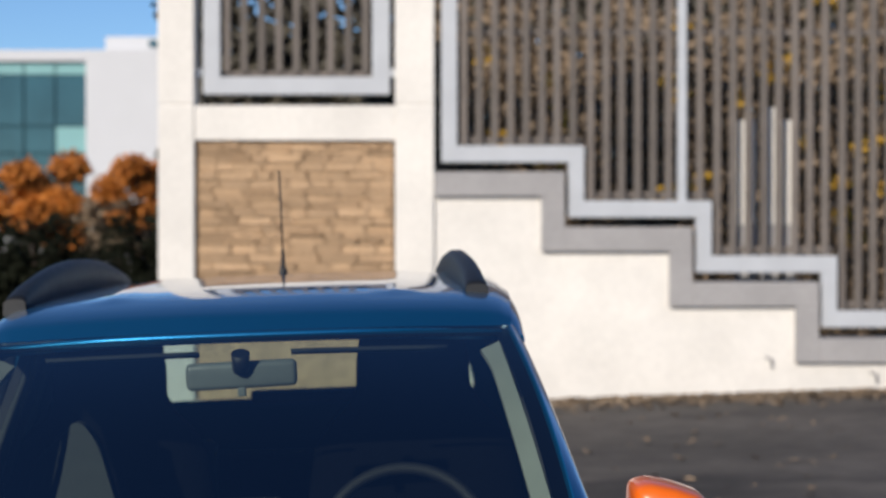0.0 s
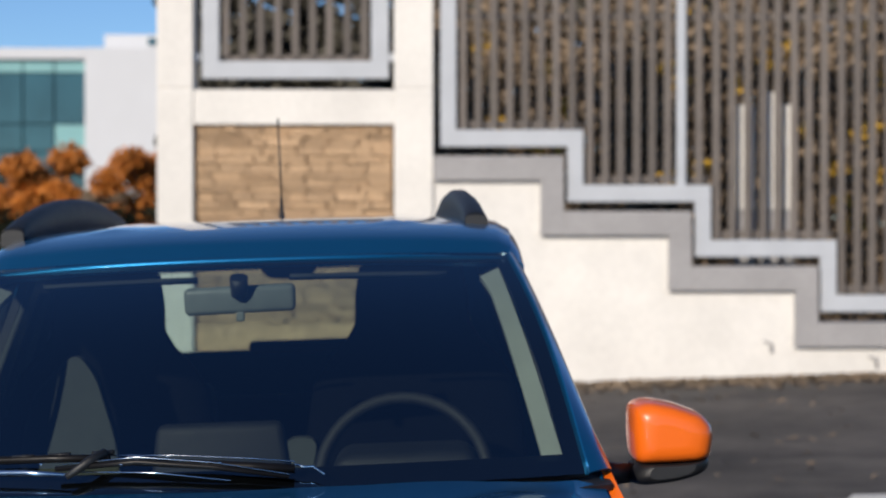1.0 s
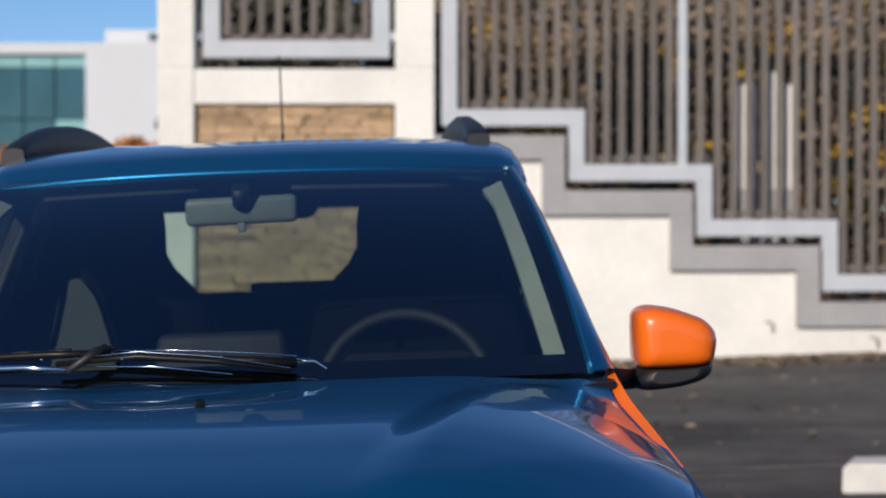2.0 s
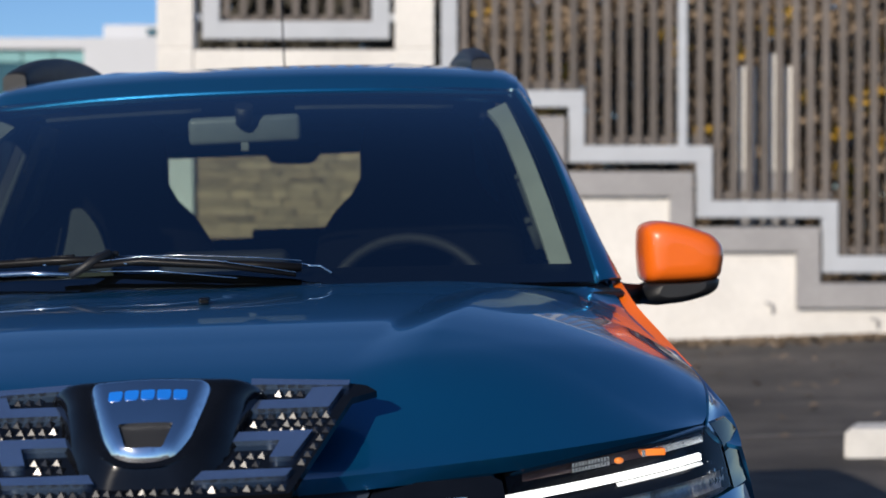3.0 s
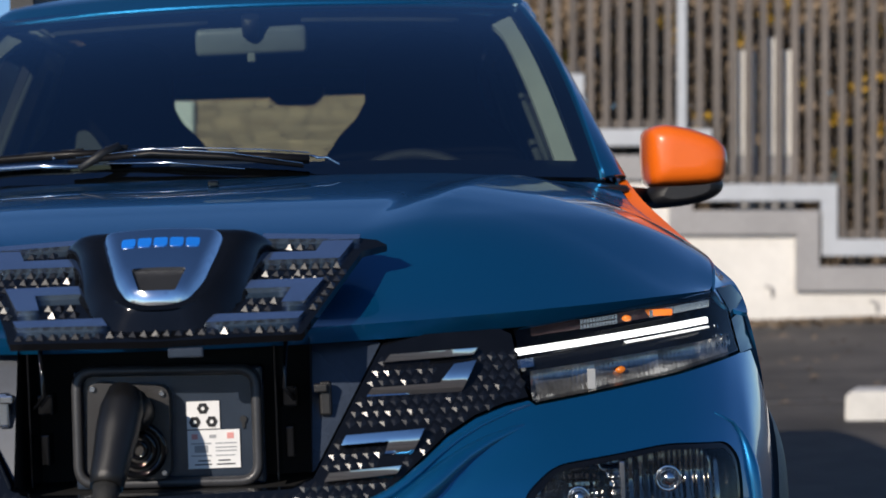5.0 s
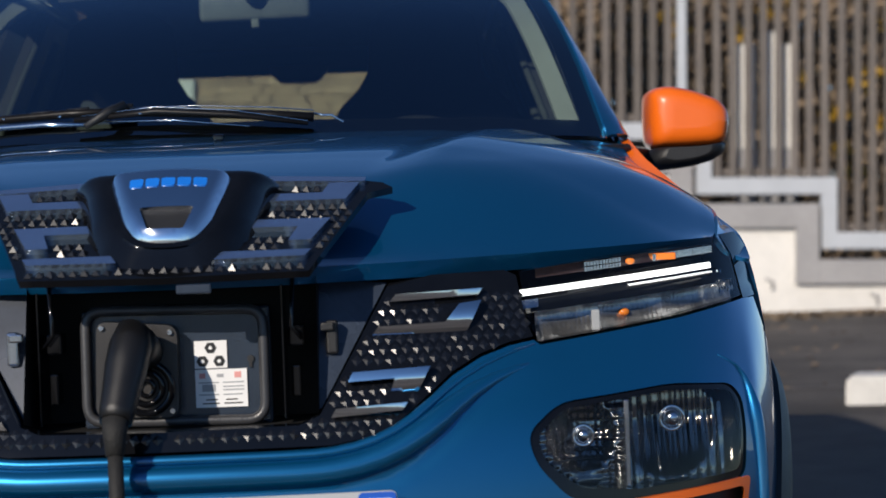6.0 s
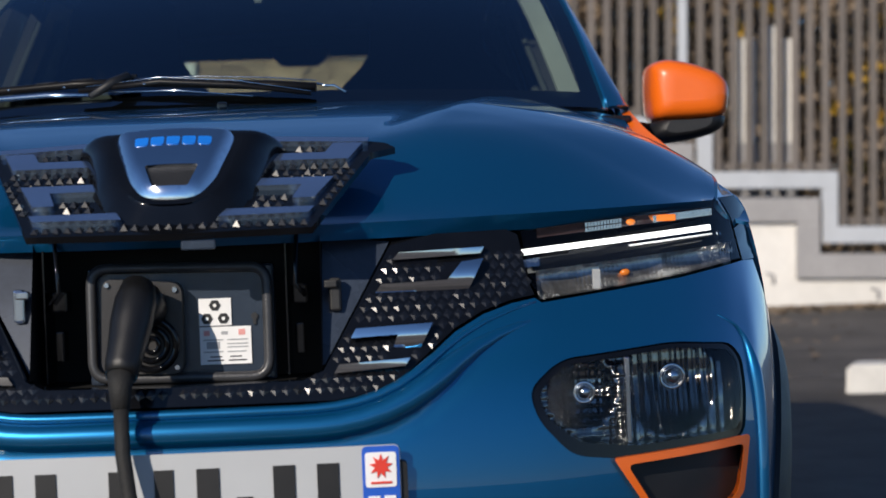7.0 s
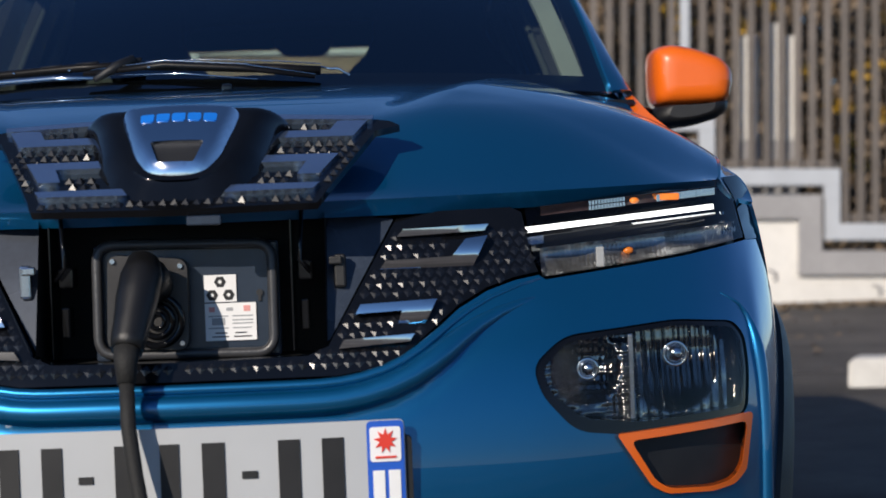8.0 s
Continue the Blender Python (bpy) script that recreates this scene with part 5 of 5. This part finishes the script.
def build_plug():
    plug = tagged(new("charging_cable"), "black charging plug and cable pushed into the socket", "cable")
    plug.matrix_basis = CAR
    bm = bmesh.new()
    tube(bm, [(-0.034, 0.10, 0.775), (-0.036, 0.06, 0.785), (-0.040, 0.03, 0.782)], [0.022, 0.025, 0.022], 16)
    rings = []
    for y, z, r, x in ((0.050, 0.806, 0.010, -0.037), (0.040, 0.803, 0.020, -0.038), (0.028, 0.788, 0.0245, -0.040), (0.012, 0.762, 0.0245, -0.044), (-0.006, 0.735, 0.0215, -0.048), (-0.018, 0.716, 0.0205, -0.051), (-0.026, 0.705, 0.0185, -0.052)):
        rings.append((x, y, z, r))
    tube(bm, [(x, y, z) for x, y, z, r in rings], [r for x, y, z, r in rings], 18)
    part("plug_body", bm, PLUG, plug)
    bm = bmesh.new()
    tube(bm, [(-0.052, -0.024, 0.708), (-0.053, -0.032, 0.692), (-0.052, -0.040, 0.668)], [0.0165, 0.0135, 0.0105], 14)
    part("strain_relief", bm, RUBBER, plug)
    bm = bmesh.new()
    pts = [(-0.052, -0.038, 0.675), (-0.050, -0.050, 0.62), (-0.042, -0.062, 0.565), (-0.030, -0.075, 0.50), (-0.016, -0.10, 0.40), (-0.02, -0.15, 0.25), (-0.08, -0.24, 0.12), (-0.22, -0.34, 0.058), (-0.5, -0.42, 0.052), (-1.2, -0.5, 0.054), (-2.2, -0.9, 0.057)]
    tube(bm, pts, 0.0088, 12)
    part("cable", bm, RUBBER, plug)


PLUG = material("moulded black plug plastic", (0.006, 0.006, 0.0065), 0.40, var=0.15, scale=40, bump=0.15, bump_scale=900)
build_plug()


def build_plate():
    f = lambda off: (lambda a, b: Vector((a, 0.75 * spline(PLAN, abs(a)) - 0.020 + off + 0.012 * (0.615 - b), b)))
    lo, hi = 0.503, 0.614
    body = rounded([(-0.26, lo), (0.26, lo), (0.26, hi), (-0.26, hi)], 0.008)
    plate = part("number_plate", sheet(body, [], 0.03, f(0.0), 0.004), PLATE_WHITE, car, "white number plate with blue end bands")
    for s in (1, -1):
        band = rounded([(s * 0.2165, lo + 0.001), (s * 0.259, lo + 0.001), (s * 0.259, hi - 0.001), (s * 0.2165, hi - 0.001)][::s], 0.006)
        part("end_band", sheet(band, [], 0.03, f(-0.0015), 0.002), PLATE_BLUE, plate)
    sq = rounded([(0.220, 0.566), (0.2555, 0.566), (0.2555, 0.606), (0.220, 0.606)], 0.004)
    part("band_field", sheet(sq, [], 0.03, f(-0.003), 0.002), PAPER, plate)
    star = [(0.238 + (0.0135 if k % 2 == 0 else 0.007) * math.sin(math.pi * k / 9), 0.590 + (0.0145 if k % 2 == 0 else 0.0075) * math.cos(math.pi * k / 9)) for k in range(18)]
    part("band_star", sheet(star, [], 0.03, f(-0.0045), 0.002), RED, plate)
    part("print_bar", sheet([(0.226, 0.570), (0.250, 0.570), (0.250, 0.5725), (0.226, 0.5725)], [], 0.03, f(-0.0045), 0.002), RED, plate)
    for x in (0.2225, 0.2405):
        part("print_bar", sheet([(x, 0.512), (x + 0.0135, 0.512), (x + 0.0135, 0.556), (x, 0.556)], [], 0.03, f(-0.003), 0.002), PAPER, plate)
    for x0, x1, z0, z1 in ((-0.213, -0.174, 0, 0), (-0.164, -0.124, 0, 0), (-0.114, -0.097, 1, 0), (-0.080, -0.041, 0, 0), (-0.028, 0.010, 0, 0), (0.020, 0.062, 0, 0), (0.073, 0.091, 1, 0), (0.107, 0.148, 0, 0), (0.157, 0.198, 0, 0)):
        a, b = (0.5535, 0.562) if z0 else (0.520, 0.596)
        ins = 0.0 if z0 else 0.008
        part("print_bar", sheet([(x0 + ins, a), (x1 - ins, a), (x1 - ins, b), (x0 + ins, b)], [], 0.02, f(-0.002), 0.0015), INK, plate)
    holder = rounded([(-0.268, lo - 0.006), (0.268, lo - 0.006), (0.268, hi - 0.02), (-0.268, hi - 0.02)], 0.008)
    part("plate_holder", sheet(holder, [], 0.03, f(0.005), 0.02), BLACK, car)


build_plate()


def build_nozzle():
    bm = bmesh.new()
    z = hood(0, 0.745)
    box(bm, (-0.008, 0.735, z - 0.002), (0.008, 0.758, z + 0.010), 0.004, 3)
    part("washer_nozzle", bm, BLACK_GLOSS, car)


build_nozzle()


# ---- mirrors, fender stickers, wipers ----
def build_mirror(s):
    shell = [(0.717, 1.045), (0.714, 1.10), (0.717, 1.150), (0.750, 1.159), (0.80, 1.150), (0.855, 1.130), (0.873, 1.110), (0.876, 1.09), (0.868, 1.052), (0.845, 1.046), (0.78, 1.044)]
    base = [(0.717, 1.046), (0.78, 1.045), (0.845, 1.047), (0.868, 1.053), (0.864, 1.032), (0.845, 1.020), (0.80, 1.009), (0.735, 1.004), (0.70, 1.012)]
    def loft(poly, rings, cx, cz):
        bm = bmesh.new()
        loops = []
        for y, k in rings:
            loops.append([bm.verts.new((cx + (p[0] - cx) * k * 0.93, y, cz + (p[1] - cz) * k - 0.003)) for p in rounded(poly, 0.02, 4)])
        for a, b in zip(loops, loops[1:]):
            for i in range(len(a)):
                j = (i + 1) % len(a)
                bm.faces.new((a[i], a[j], b[j], b[i])).smooth = True
        bm.faces.new(loops[0])
        bm.faces.new(loops[-1][::-1])
        bmesh.ops.recalc_face_normals(bm, faces=bm.faces[:])
        return flip(bm, s)
    m = part("door_mirror", loft(shell, [(1.290, 0.35), (1.291, 0.60), (1.296, 0.78), (1.306, 0.90), (1.325, 0.97), (1.36, 1.0), (1.42, 1.0), (1.432, 0.97)], 0.79, 1.095), ORANGE, car, "orange door mirror on a black foot")
    part("mirror_base", loft(base, [(1.285, 0.55), (1.30, 0.82), (1.33, 0.97), (1.36, 1.0), (1.42, 0.98), (1.43, 0.9)], 0.79, 1.040), BLACK, m)
    bm = bmesh.new()
    tube(bm, [(0.735, 1.36, 1.022), (0.69, 1.34, 1.024), (0.655, 1.33, 1.03)], [0.017, 0.02, 0.024], 12)
    part("mirror_arm", flip(bm, s), BLACK, m)
    bm = bmesh.new()
    prism(bm, [(0.79 + (p[0] - 0.79) * 0.80, 1.095 + (p[1] - 1.095) * 0.9) for p in shell], lambda p: (p[0], 1.433, p[1]), lambda p: (p[0], 1.436, p[1]))
    part("mirror_glass", flip(bm, s), CHROME, m)

    def strip(lift, y0, y1):
        def f(a, b):
            y = y0 + (y1 - y0) * b
            zf = spline(FENDER_Z, min(y, 1.12)) + max(0.0, y - 1.12) * 0.3
            z2 = spline([(0.43, 0.852), (0.51, 0.883), (0.62, 0.903), (0.75, 0.933), (0.78, 0.938), (0.9, 0.968), (1.03, 1.012), (1.10, 1.038), (1.29, 1.085)], y)
            inner = Vector((hood_side(y) + 0.004 + max(0.0, y - 1.12) * 0.03, y, zf - 0.002))
            outer = Vector((side_x(y, z2) + 0.002, y, z2))
            p = inner.lerp(outer, a)
            n = -0.007 * math.sin(math.pi * a) + lift
            return Vector((s * (p.x + 0.7 * n), p.y, p.z + 0.7 * n))
        return f
    part("fender_shoulder", patch(strip(0.0, 0.418, 1.27), 8, 40, 0.006, out=(s * 0.7, 0, 0.7)), PAINT, car)

    def taper(a, b):
        wide = 0.10 + 0.52 * min(1.0, b / 0.6)
        return strip(0.0015, 0.76, 1.265)(1.0 - wide + wide * a, b)
    part("fender_sticker", patch(taper, 8, 24, 0.002, out=(s * 0.7, 0, 0.7)), ORANGE, car, "orange sticker sweeping along the fender")


for side in (1, -1):
    build_mirror(side)


def build_cowl():
    bm = patch(lambda a, b: Vector((0.66 * (2 * a - 1), 0.885 + 0.20 * (2 * a - 1) ** 2 + 0.16 * b, 1.040 + 0.012 * b)), 20, 4, 0.01)
    part("cowl", bm, BLACK, car, "black plastic cowl below the windscreen")


build_cowl()


def build_wipers():
    at = lambda u, v, o: screen_point(u, v, o)
    def bar(name, pts, r, mat, parent, label=""):
        bm = bmesh.new()
        tube(bm, [at(*p) for p in pts], r, 8)
        return part(name, bm, mat, parent, label)
    w = bar("wiper", [(-0.30, 0.082, 0.015), (-0.1, 0.068, 0.016), (0.10, 0.050, 0.016), (0.215, 0.038, 0.016)], [0.004, 0.0075, 0.008, 0.0075], WIPER, car, "glossy black windscreen wiper")
    bar("blade_tip", [(0.215, 0.048, 0.018), (0.24, 0.040, 0.018), (0.262, 0.040, 0.018), (0.292, 0.020, 0.014)], 0.0020, CHROME, w)
    bar("arm", [(-0.42, 0.055, 0.02), (-0.2, 0.060, 0.026), (0.0, 0.044, 0.022), (0.20, 0.018, 0.014)], [0.0045, 0.005, 0.0045, 0.003], WIPER, w)
    # thin silver tubes added as the highlights along the black bars
    bar("highlight_line", [(-0.30, 0.092, 0.020), (-0.1, 0.080, 0.0235), (0.10, 0.062, 0.024), (0.215, 0.049, 0.023)], 0.0010, SATIN_CHROME, w)
    bar("highlight_line", [(-0.40, 0.062, 0.024), (-0.2, 0.067, 0.031), (0.0, 0.050, 0.027), (0.20, 0.022, 0.017)], 0.0009, SATIN_CHROME, w)
    bar("blade_spine", [(-0.36, 0.045, 0.02), (-0.15, 0.036, 0.02), (0.05, 0.014, 0.014)], 0.0012, SATIN_CHROME, w)
    w = bar("wiper", [(-1.0, 0.075, 0.014), (-0.7, 0.09, 0.016), (-0.45, 0.093, 0.016), (-0.28, 0.09, 0.016)], [0.005, 0.007, 0.007, 0.006], WIPER, car, "glossy black windscreen wiper")
    bar("arm", [(-0.99, 0.040, 0.018), (-0.7, 0.046, 0.022), (-0.50, 0.044, 0.022), (-0.38, 0.036, 0.02)], [0.0045, 0.005, 0.0045, 0.003], SATIN_CHROME, w)
    bar("blade_clip", [(-0.385, 0.03, 0.02), (-0.33, 0.065, 0.026), (-0.29, 0.095, 0.024)], [0.005, 0.009, 0.008], BLACK, w)
    for u, v in ((-0.52, 0.125), (-0.42, 0.128), (-0.30, 0.132)):
        bar("blade_joint", [(u - 0.03, v - 0.03, 0.018), (u + 0.03, v - 0.028, 0.018)], 0.0045, BLACK, w)
    for u, v in ((-0.94, 0.062), (-0.78, 0.066), (-0.62, 0.067), (-0.46, 0.060), (-0.24, 0.052), (-0.12, 0.071), (0.02, 0.048)):
        bar("rivet", [(u - 0.004, v, 0.027), (u + 0.004, v, 0.027)], 0.0016, CHROME, w)


build_wipers()


# ---- cabin ----
def soft_box(name, lo, hi, mat, parent, bevel, label="", taper=None, tilt=0.0, seg=3):
    bm = bmesh.new()
    box(bm, lo, hi, bevel, seg)
    if taper:
        for v in bm.verts:
            k = (v.co.z - lo[2]) / (hi[2] - lo[2])
            cx = (lo[0] + hi[0]) / 2
            v.co.x = cx + (v.co.x - cx) * (1 + (taper - 1) * k)
            v.co.y += tilt * k
    for f in bm.faces:
        f.smooth = True
    return part(name, bm, mat, parent, label)


def seat_back(bm, cx, y):
    """One-piece back whose shoulders narrow into a built-in head restraint."""
    prof = [(0.55, 0.235), (0.70, 0.24), (0.90, 0.245), (1.04, 0.242), (1.14, 0.226), (1.195, 0.190), (1.235, 0.150), (1.27, 0.130), (1.33, 0.128), (1.395, 0.118), (1.42, 0.085), (1.43, 0.04)]
    rings = []
    for z, w in prof:
        yy = y + (z - 0.55) * 0.28
        d = 0.065 if z < 1.15 else 0.05
        ring = []
        for k in range(20):
            q = 2 * math.pi * k / 20
            c, s = math.cos(q), math.sin(q)
            ring.append(bm.verts.new((cx + w * math.copysign(abs(c) ** 0.6, c), yy + d * math.copysign(abs(s) ** 0.7, s), z)))
        rings.append(ring)
    for a, b in zip(rings, rings[1:]):
        for i in range(20):
            bm.faces.new((a[i], a[(i + 1) % 20], b[(i + 1) % 20], b[i])).smooth = True
    bm.faces.new(rings[0][::-1])
    bm.faces.new(rings[-1])


SEAT_PANELS = ([[(-0.545, 0.60), (-0.540, 1.04), (-0.515, 1.150), (-0.420, 1.235), (-0.376, 1.18), (-0.325, 1.02), (-0.305, 0.60)]],
               [[(0.045, 0.60), (0.030, 0.96), (0.036, 1.03), (0.112, 1.03), (0.096, 0.96), (0.105, 0.60)]])


def build_cabin():
    for cx in (-0.362, 0.325):
        bm = bmesh.new()
        seat_back(bm, cx, 2.02)
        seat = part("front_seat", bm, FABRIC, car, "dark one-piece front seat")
        panels = SEAT_PANELS[0] if cx < 0 else SEAT_PANELS[1]
        for poly in panels:
            bm = sheet(rounded(poly, 0.03, 4), [], 0.03, lambda a, b: Vector((a, 1.945 + (b - 0.55) * 0.28 - 0.012 * math.cos(9 * (a - cx)), b)), 0.05, edge=0.02)
            part("seat_bolster", bm, FABRIC_GREY, seat, "pale grey seat side panel")
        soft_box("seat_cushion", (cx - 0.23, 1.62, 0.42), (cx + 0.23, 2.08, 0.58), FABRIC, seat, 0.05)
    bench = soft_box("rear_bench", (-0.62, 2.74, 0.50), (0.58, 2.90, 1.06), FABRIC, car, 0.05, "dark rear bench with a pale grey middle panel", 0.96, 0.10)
    soft_box("bench_panel", (-0.30, 2.72, 0.86), (-0.185, 2.82, 1.105), FABRIC_GREY, bench, 0.02, "pale grey panel")
    soft_box("bench_cushion", (-0.62, 2.35, 0.40), (0.58, 2.80, 0.55), FABRIC_GREY, bench, 0.05)
    # dashboard, instrument hood, screen
    bm = patch(lambda a, b: Vector((0.64 * (2 * a - 1), 0.99 + 0.13 * (2 * a - 1) ** 2 + (0.55 - 0.06 * (2 * a - 1) ** 2) * b, 1.040 - 0.02 * b - 0.10 * max(0, b - 0.8) / 0.2)), 24, 14, 0.3)
    dash = part("dashboard", bm, DASH, car, "dark plastic dashboard")
    soft_box("instrument_hood", (0.16, 1.36, 1.0), (0.46, 1.56, 1.075), DASH, dash, 0.03, "", 0.85)
    soft_box("touch_screen", (-0.185, 1.49, 0.95), (0.100, 1.54, 1.126), DASH, dash, 0.018, "", 0.84)
    soft_box("demister_vent", (0.24, 1.09, 1.036), (0.335, 1.10, 1.046), GREY_PLASTIC, dash, 0.002)
    # steering wheel
    bm = bmesh.new()
    c = Vector((0.300, 1.76, 0.975))
    ax, up = Vector((1, 0, 0)), Vector((0, 0.38, 0.925))
    loop = [c + 0.172 * (math.cos(q) * ax + math.sin(q) * up) for q in [2 * math.pi * k / 40 for k in range(40)]]
    tube(bm, loop, 0.0135, 10, True)
    wheel = part("steering_wheel", bm, DASH, car, "black steering wheel")
    for q in (0.0, math.pi, -math.pi / 2):
        bm = bmesh.new()
        tube(bm, [c, c + 0.165 * (math.cos(q) * ax + math.sin(q) * up)], [0.03, 0.013], 8)
        part("spoke", bm, DASH, wheel)
    # mirror inside
    bm = bmesh.new()
    box(bm, (-0.108, -0.012, -0.027), (0.108, 0.012, 0.027), 0.011, 3)
    bmesh.ops.transform(bm, matrix=pose(-0.004, 1.598, 1.356, 8, -1.0, 4), verts=bm.verts[:])
    for fc in bm.faces:
        fc.smooth = True
    rv = part("cabin_mirror", bm, RVM, car, "grey-backed cabin mirror on the windscreen")
    bm = bmesh.new()
    tube(bm, [(-0.004, 1.585, 1.366), (-0.003, 1.575, 1.380), (-0.002, 1.565, 1.400)], [0.016, 0.017, 0.018], 12)
    part("mirror_mount", bm, BLACK, rv)
    box_part("dip_lever", (-0.012, 1.585, 1.314), (0.004, 1.60, 1.332), RVM, rv, 0.003)
    # pale pillar trims and sun visors
    for s in (1, -1):
        bm = patch(lambda a, b: screen_point(s * (0.893 + 0.050 * a - 0.010 * math.sin(math.pi * b) - 0.02 * max(0.0, b - 0.9) * (1 - a) * 10), 0.085 + 0.86 * b, -0.016 - 0.02 * (1 - a)), 4, 16, 0.01, out=(0, -0.45, 0.89))
        part("pillar_trim", bm, TRIM_PALE, car, "pale grey pillar trim")
        bm = patch(lambda a, b: screen_point(s * (0.17 + 0.58 * a), 0.946 + 0.016 * b, -0.024 - 0.012 * b), 6, 3, 0.008, out=(0, -0.45, 0.89))
        part("sun_visor", bm, FABRIC_GREY, car)
    def lining(a, b):
        u = 2 * a - 1
        y = 1.72 + 0.05 * u * u + 1.72 * b
        return Vector((0.50 * u, y, roof(0.50 * u, y) - 0.035))
    part("headliner", patch(lining, 14, 14, 0.004, out=(0, 0, -1)), DASH, car)
    for s in (1, -1):
        bm = side_sheet([(1.2, 0.35), (1.2, 0.98), (1.40, 1.06), (2.19, 1.06), (2.19, 0.35)], s, -0.04, 0.01, 0.1)
        part("door_lining", bm, TRIM_PALE if s < 0 else DASH, car)
        bm = side_sheet([(2.27, 0.35), (2.27, 1.06), (2.95, 1.07), (2.95, 0.8), (2.7, 0.5)], s, -0.04, 0.01, 0.1)
        part("door_lining", bm, TRIM_PALE, car)


def build_window_lining():
    """Dark pillar and rear door trim round the side windows, with pale belts."""
    for s in (1, -1):
        outer = [(1.88, 1.075), (1.98, 1.288), (2.055, 1.415), (3.25, 1.415), (3.3, 1.06)]
        hole = rounded([(2.44, 1.11), (2.48, 1.336), (2.525, 1.385), (2.75, 1.367), (2.745, 1.29), (2.70, 1.12)], 0.02)
        lining = part("window_lining", side_sheet(outer, s, -0.03, 0.02, 0.05, [hole]), DASH, car)
        for y0, z0, y1, z1, r in ((1.90, 1.10, 2.06, 1.40, 0.007), (2.12, 1.10, 2.22, 1.36, 0.010), (2.60, 1.10, 2.74, 1.36, 0.007)):
            bm = bmesh.new()
            tube(bm, [(s * (side_x(y0 + (y1 - y0) * k / 6, z0 + (z1 - z0) * k / 6) - 0.058), y0 + (y1 - y0) * k / 6 - 0.02 * math.sin(math.pi * k / 6), z0 + (z1 - z0) * k / 6) for k in range(7)], r, 8)
            part("belt", bm, FABRIC_GREY, lining, "pale grey belt strip")


RVM = material("grey mirror casing", (0.16, 0.18, 0.18), 0.45, var=0.08, scale=30)
build_cabin()
build_window_lining()


# ---- stones of the infill, last ----
def build_stones():
    shapes = []
    for k in range(10):
        bm = bmesh.new()
        box(bm, (-0.5, -0.5, -0.5), (0.5, 0.5, 0.5))
        for v in bm.verts:
            v.co += Vector((random.uniform(-0.03, 0.03), random.uniform(-0.25, 0.15), random.uniform(-0.07, 0.07)))
        me = bpy.data.meshes.new("stone")
        bm.to_mesh(me)
        bm.free()
        me.materials.append(STONE)
        shapes.append(me)
    z = 0.62
    while z < 2.305:
        h = min(random.choice((0.045, 0.055, 0.065, 0.08)), 2.312 - z)
        x = -1.61
        while x < 0.055:
            w = min(random.uniform(0.12, 0.34), 0.058 - x)
            if 0.058 - x - w < 0.06:
                w = 0.058 - x
            ob = new("stone", random.choice(shapes))
            ob.parent = wing
            d = random.uniform(0.045, 0.075)
            ob.matrix_basis = Matrix.LocRotScale((x + w / 2, WALL_Y + 0.10 - d / 2 + 0.012, z + h / 2), None, (w - 0.008, d, h - 0.007))
            x += w
        z += h
    bm = bmesh.new()
    box(bm, (-1.61, WALL_Y + 0.05, -0.2), (0.058, WALL_Y + 0.098, 0.618))
    part("infill_foot", bm, STONE, wing)


build_stones()
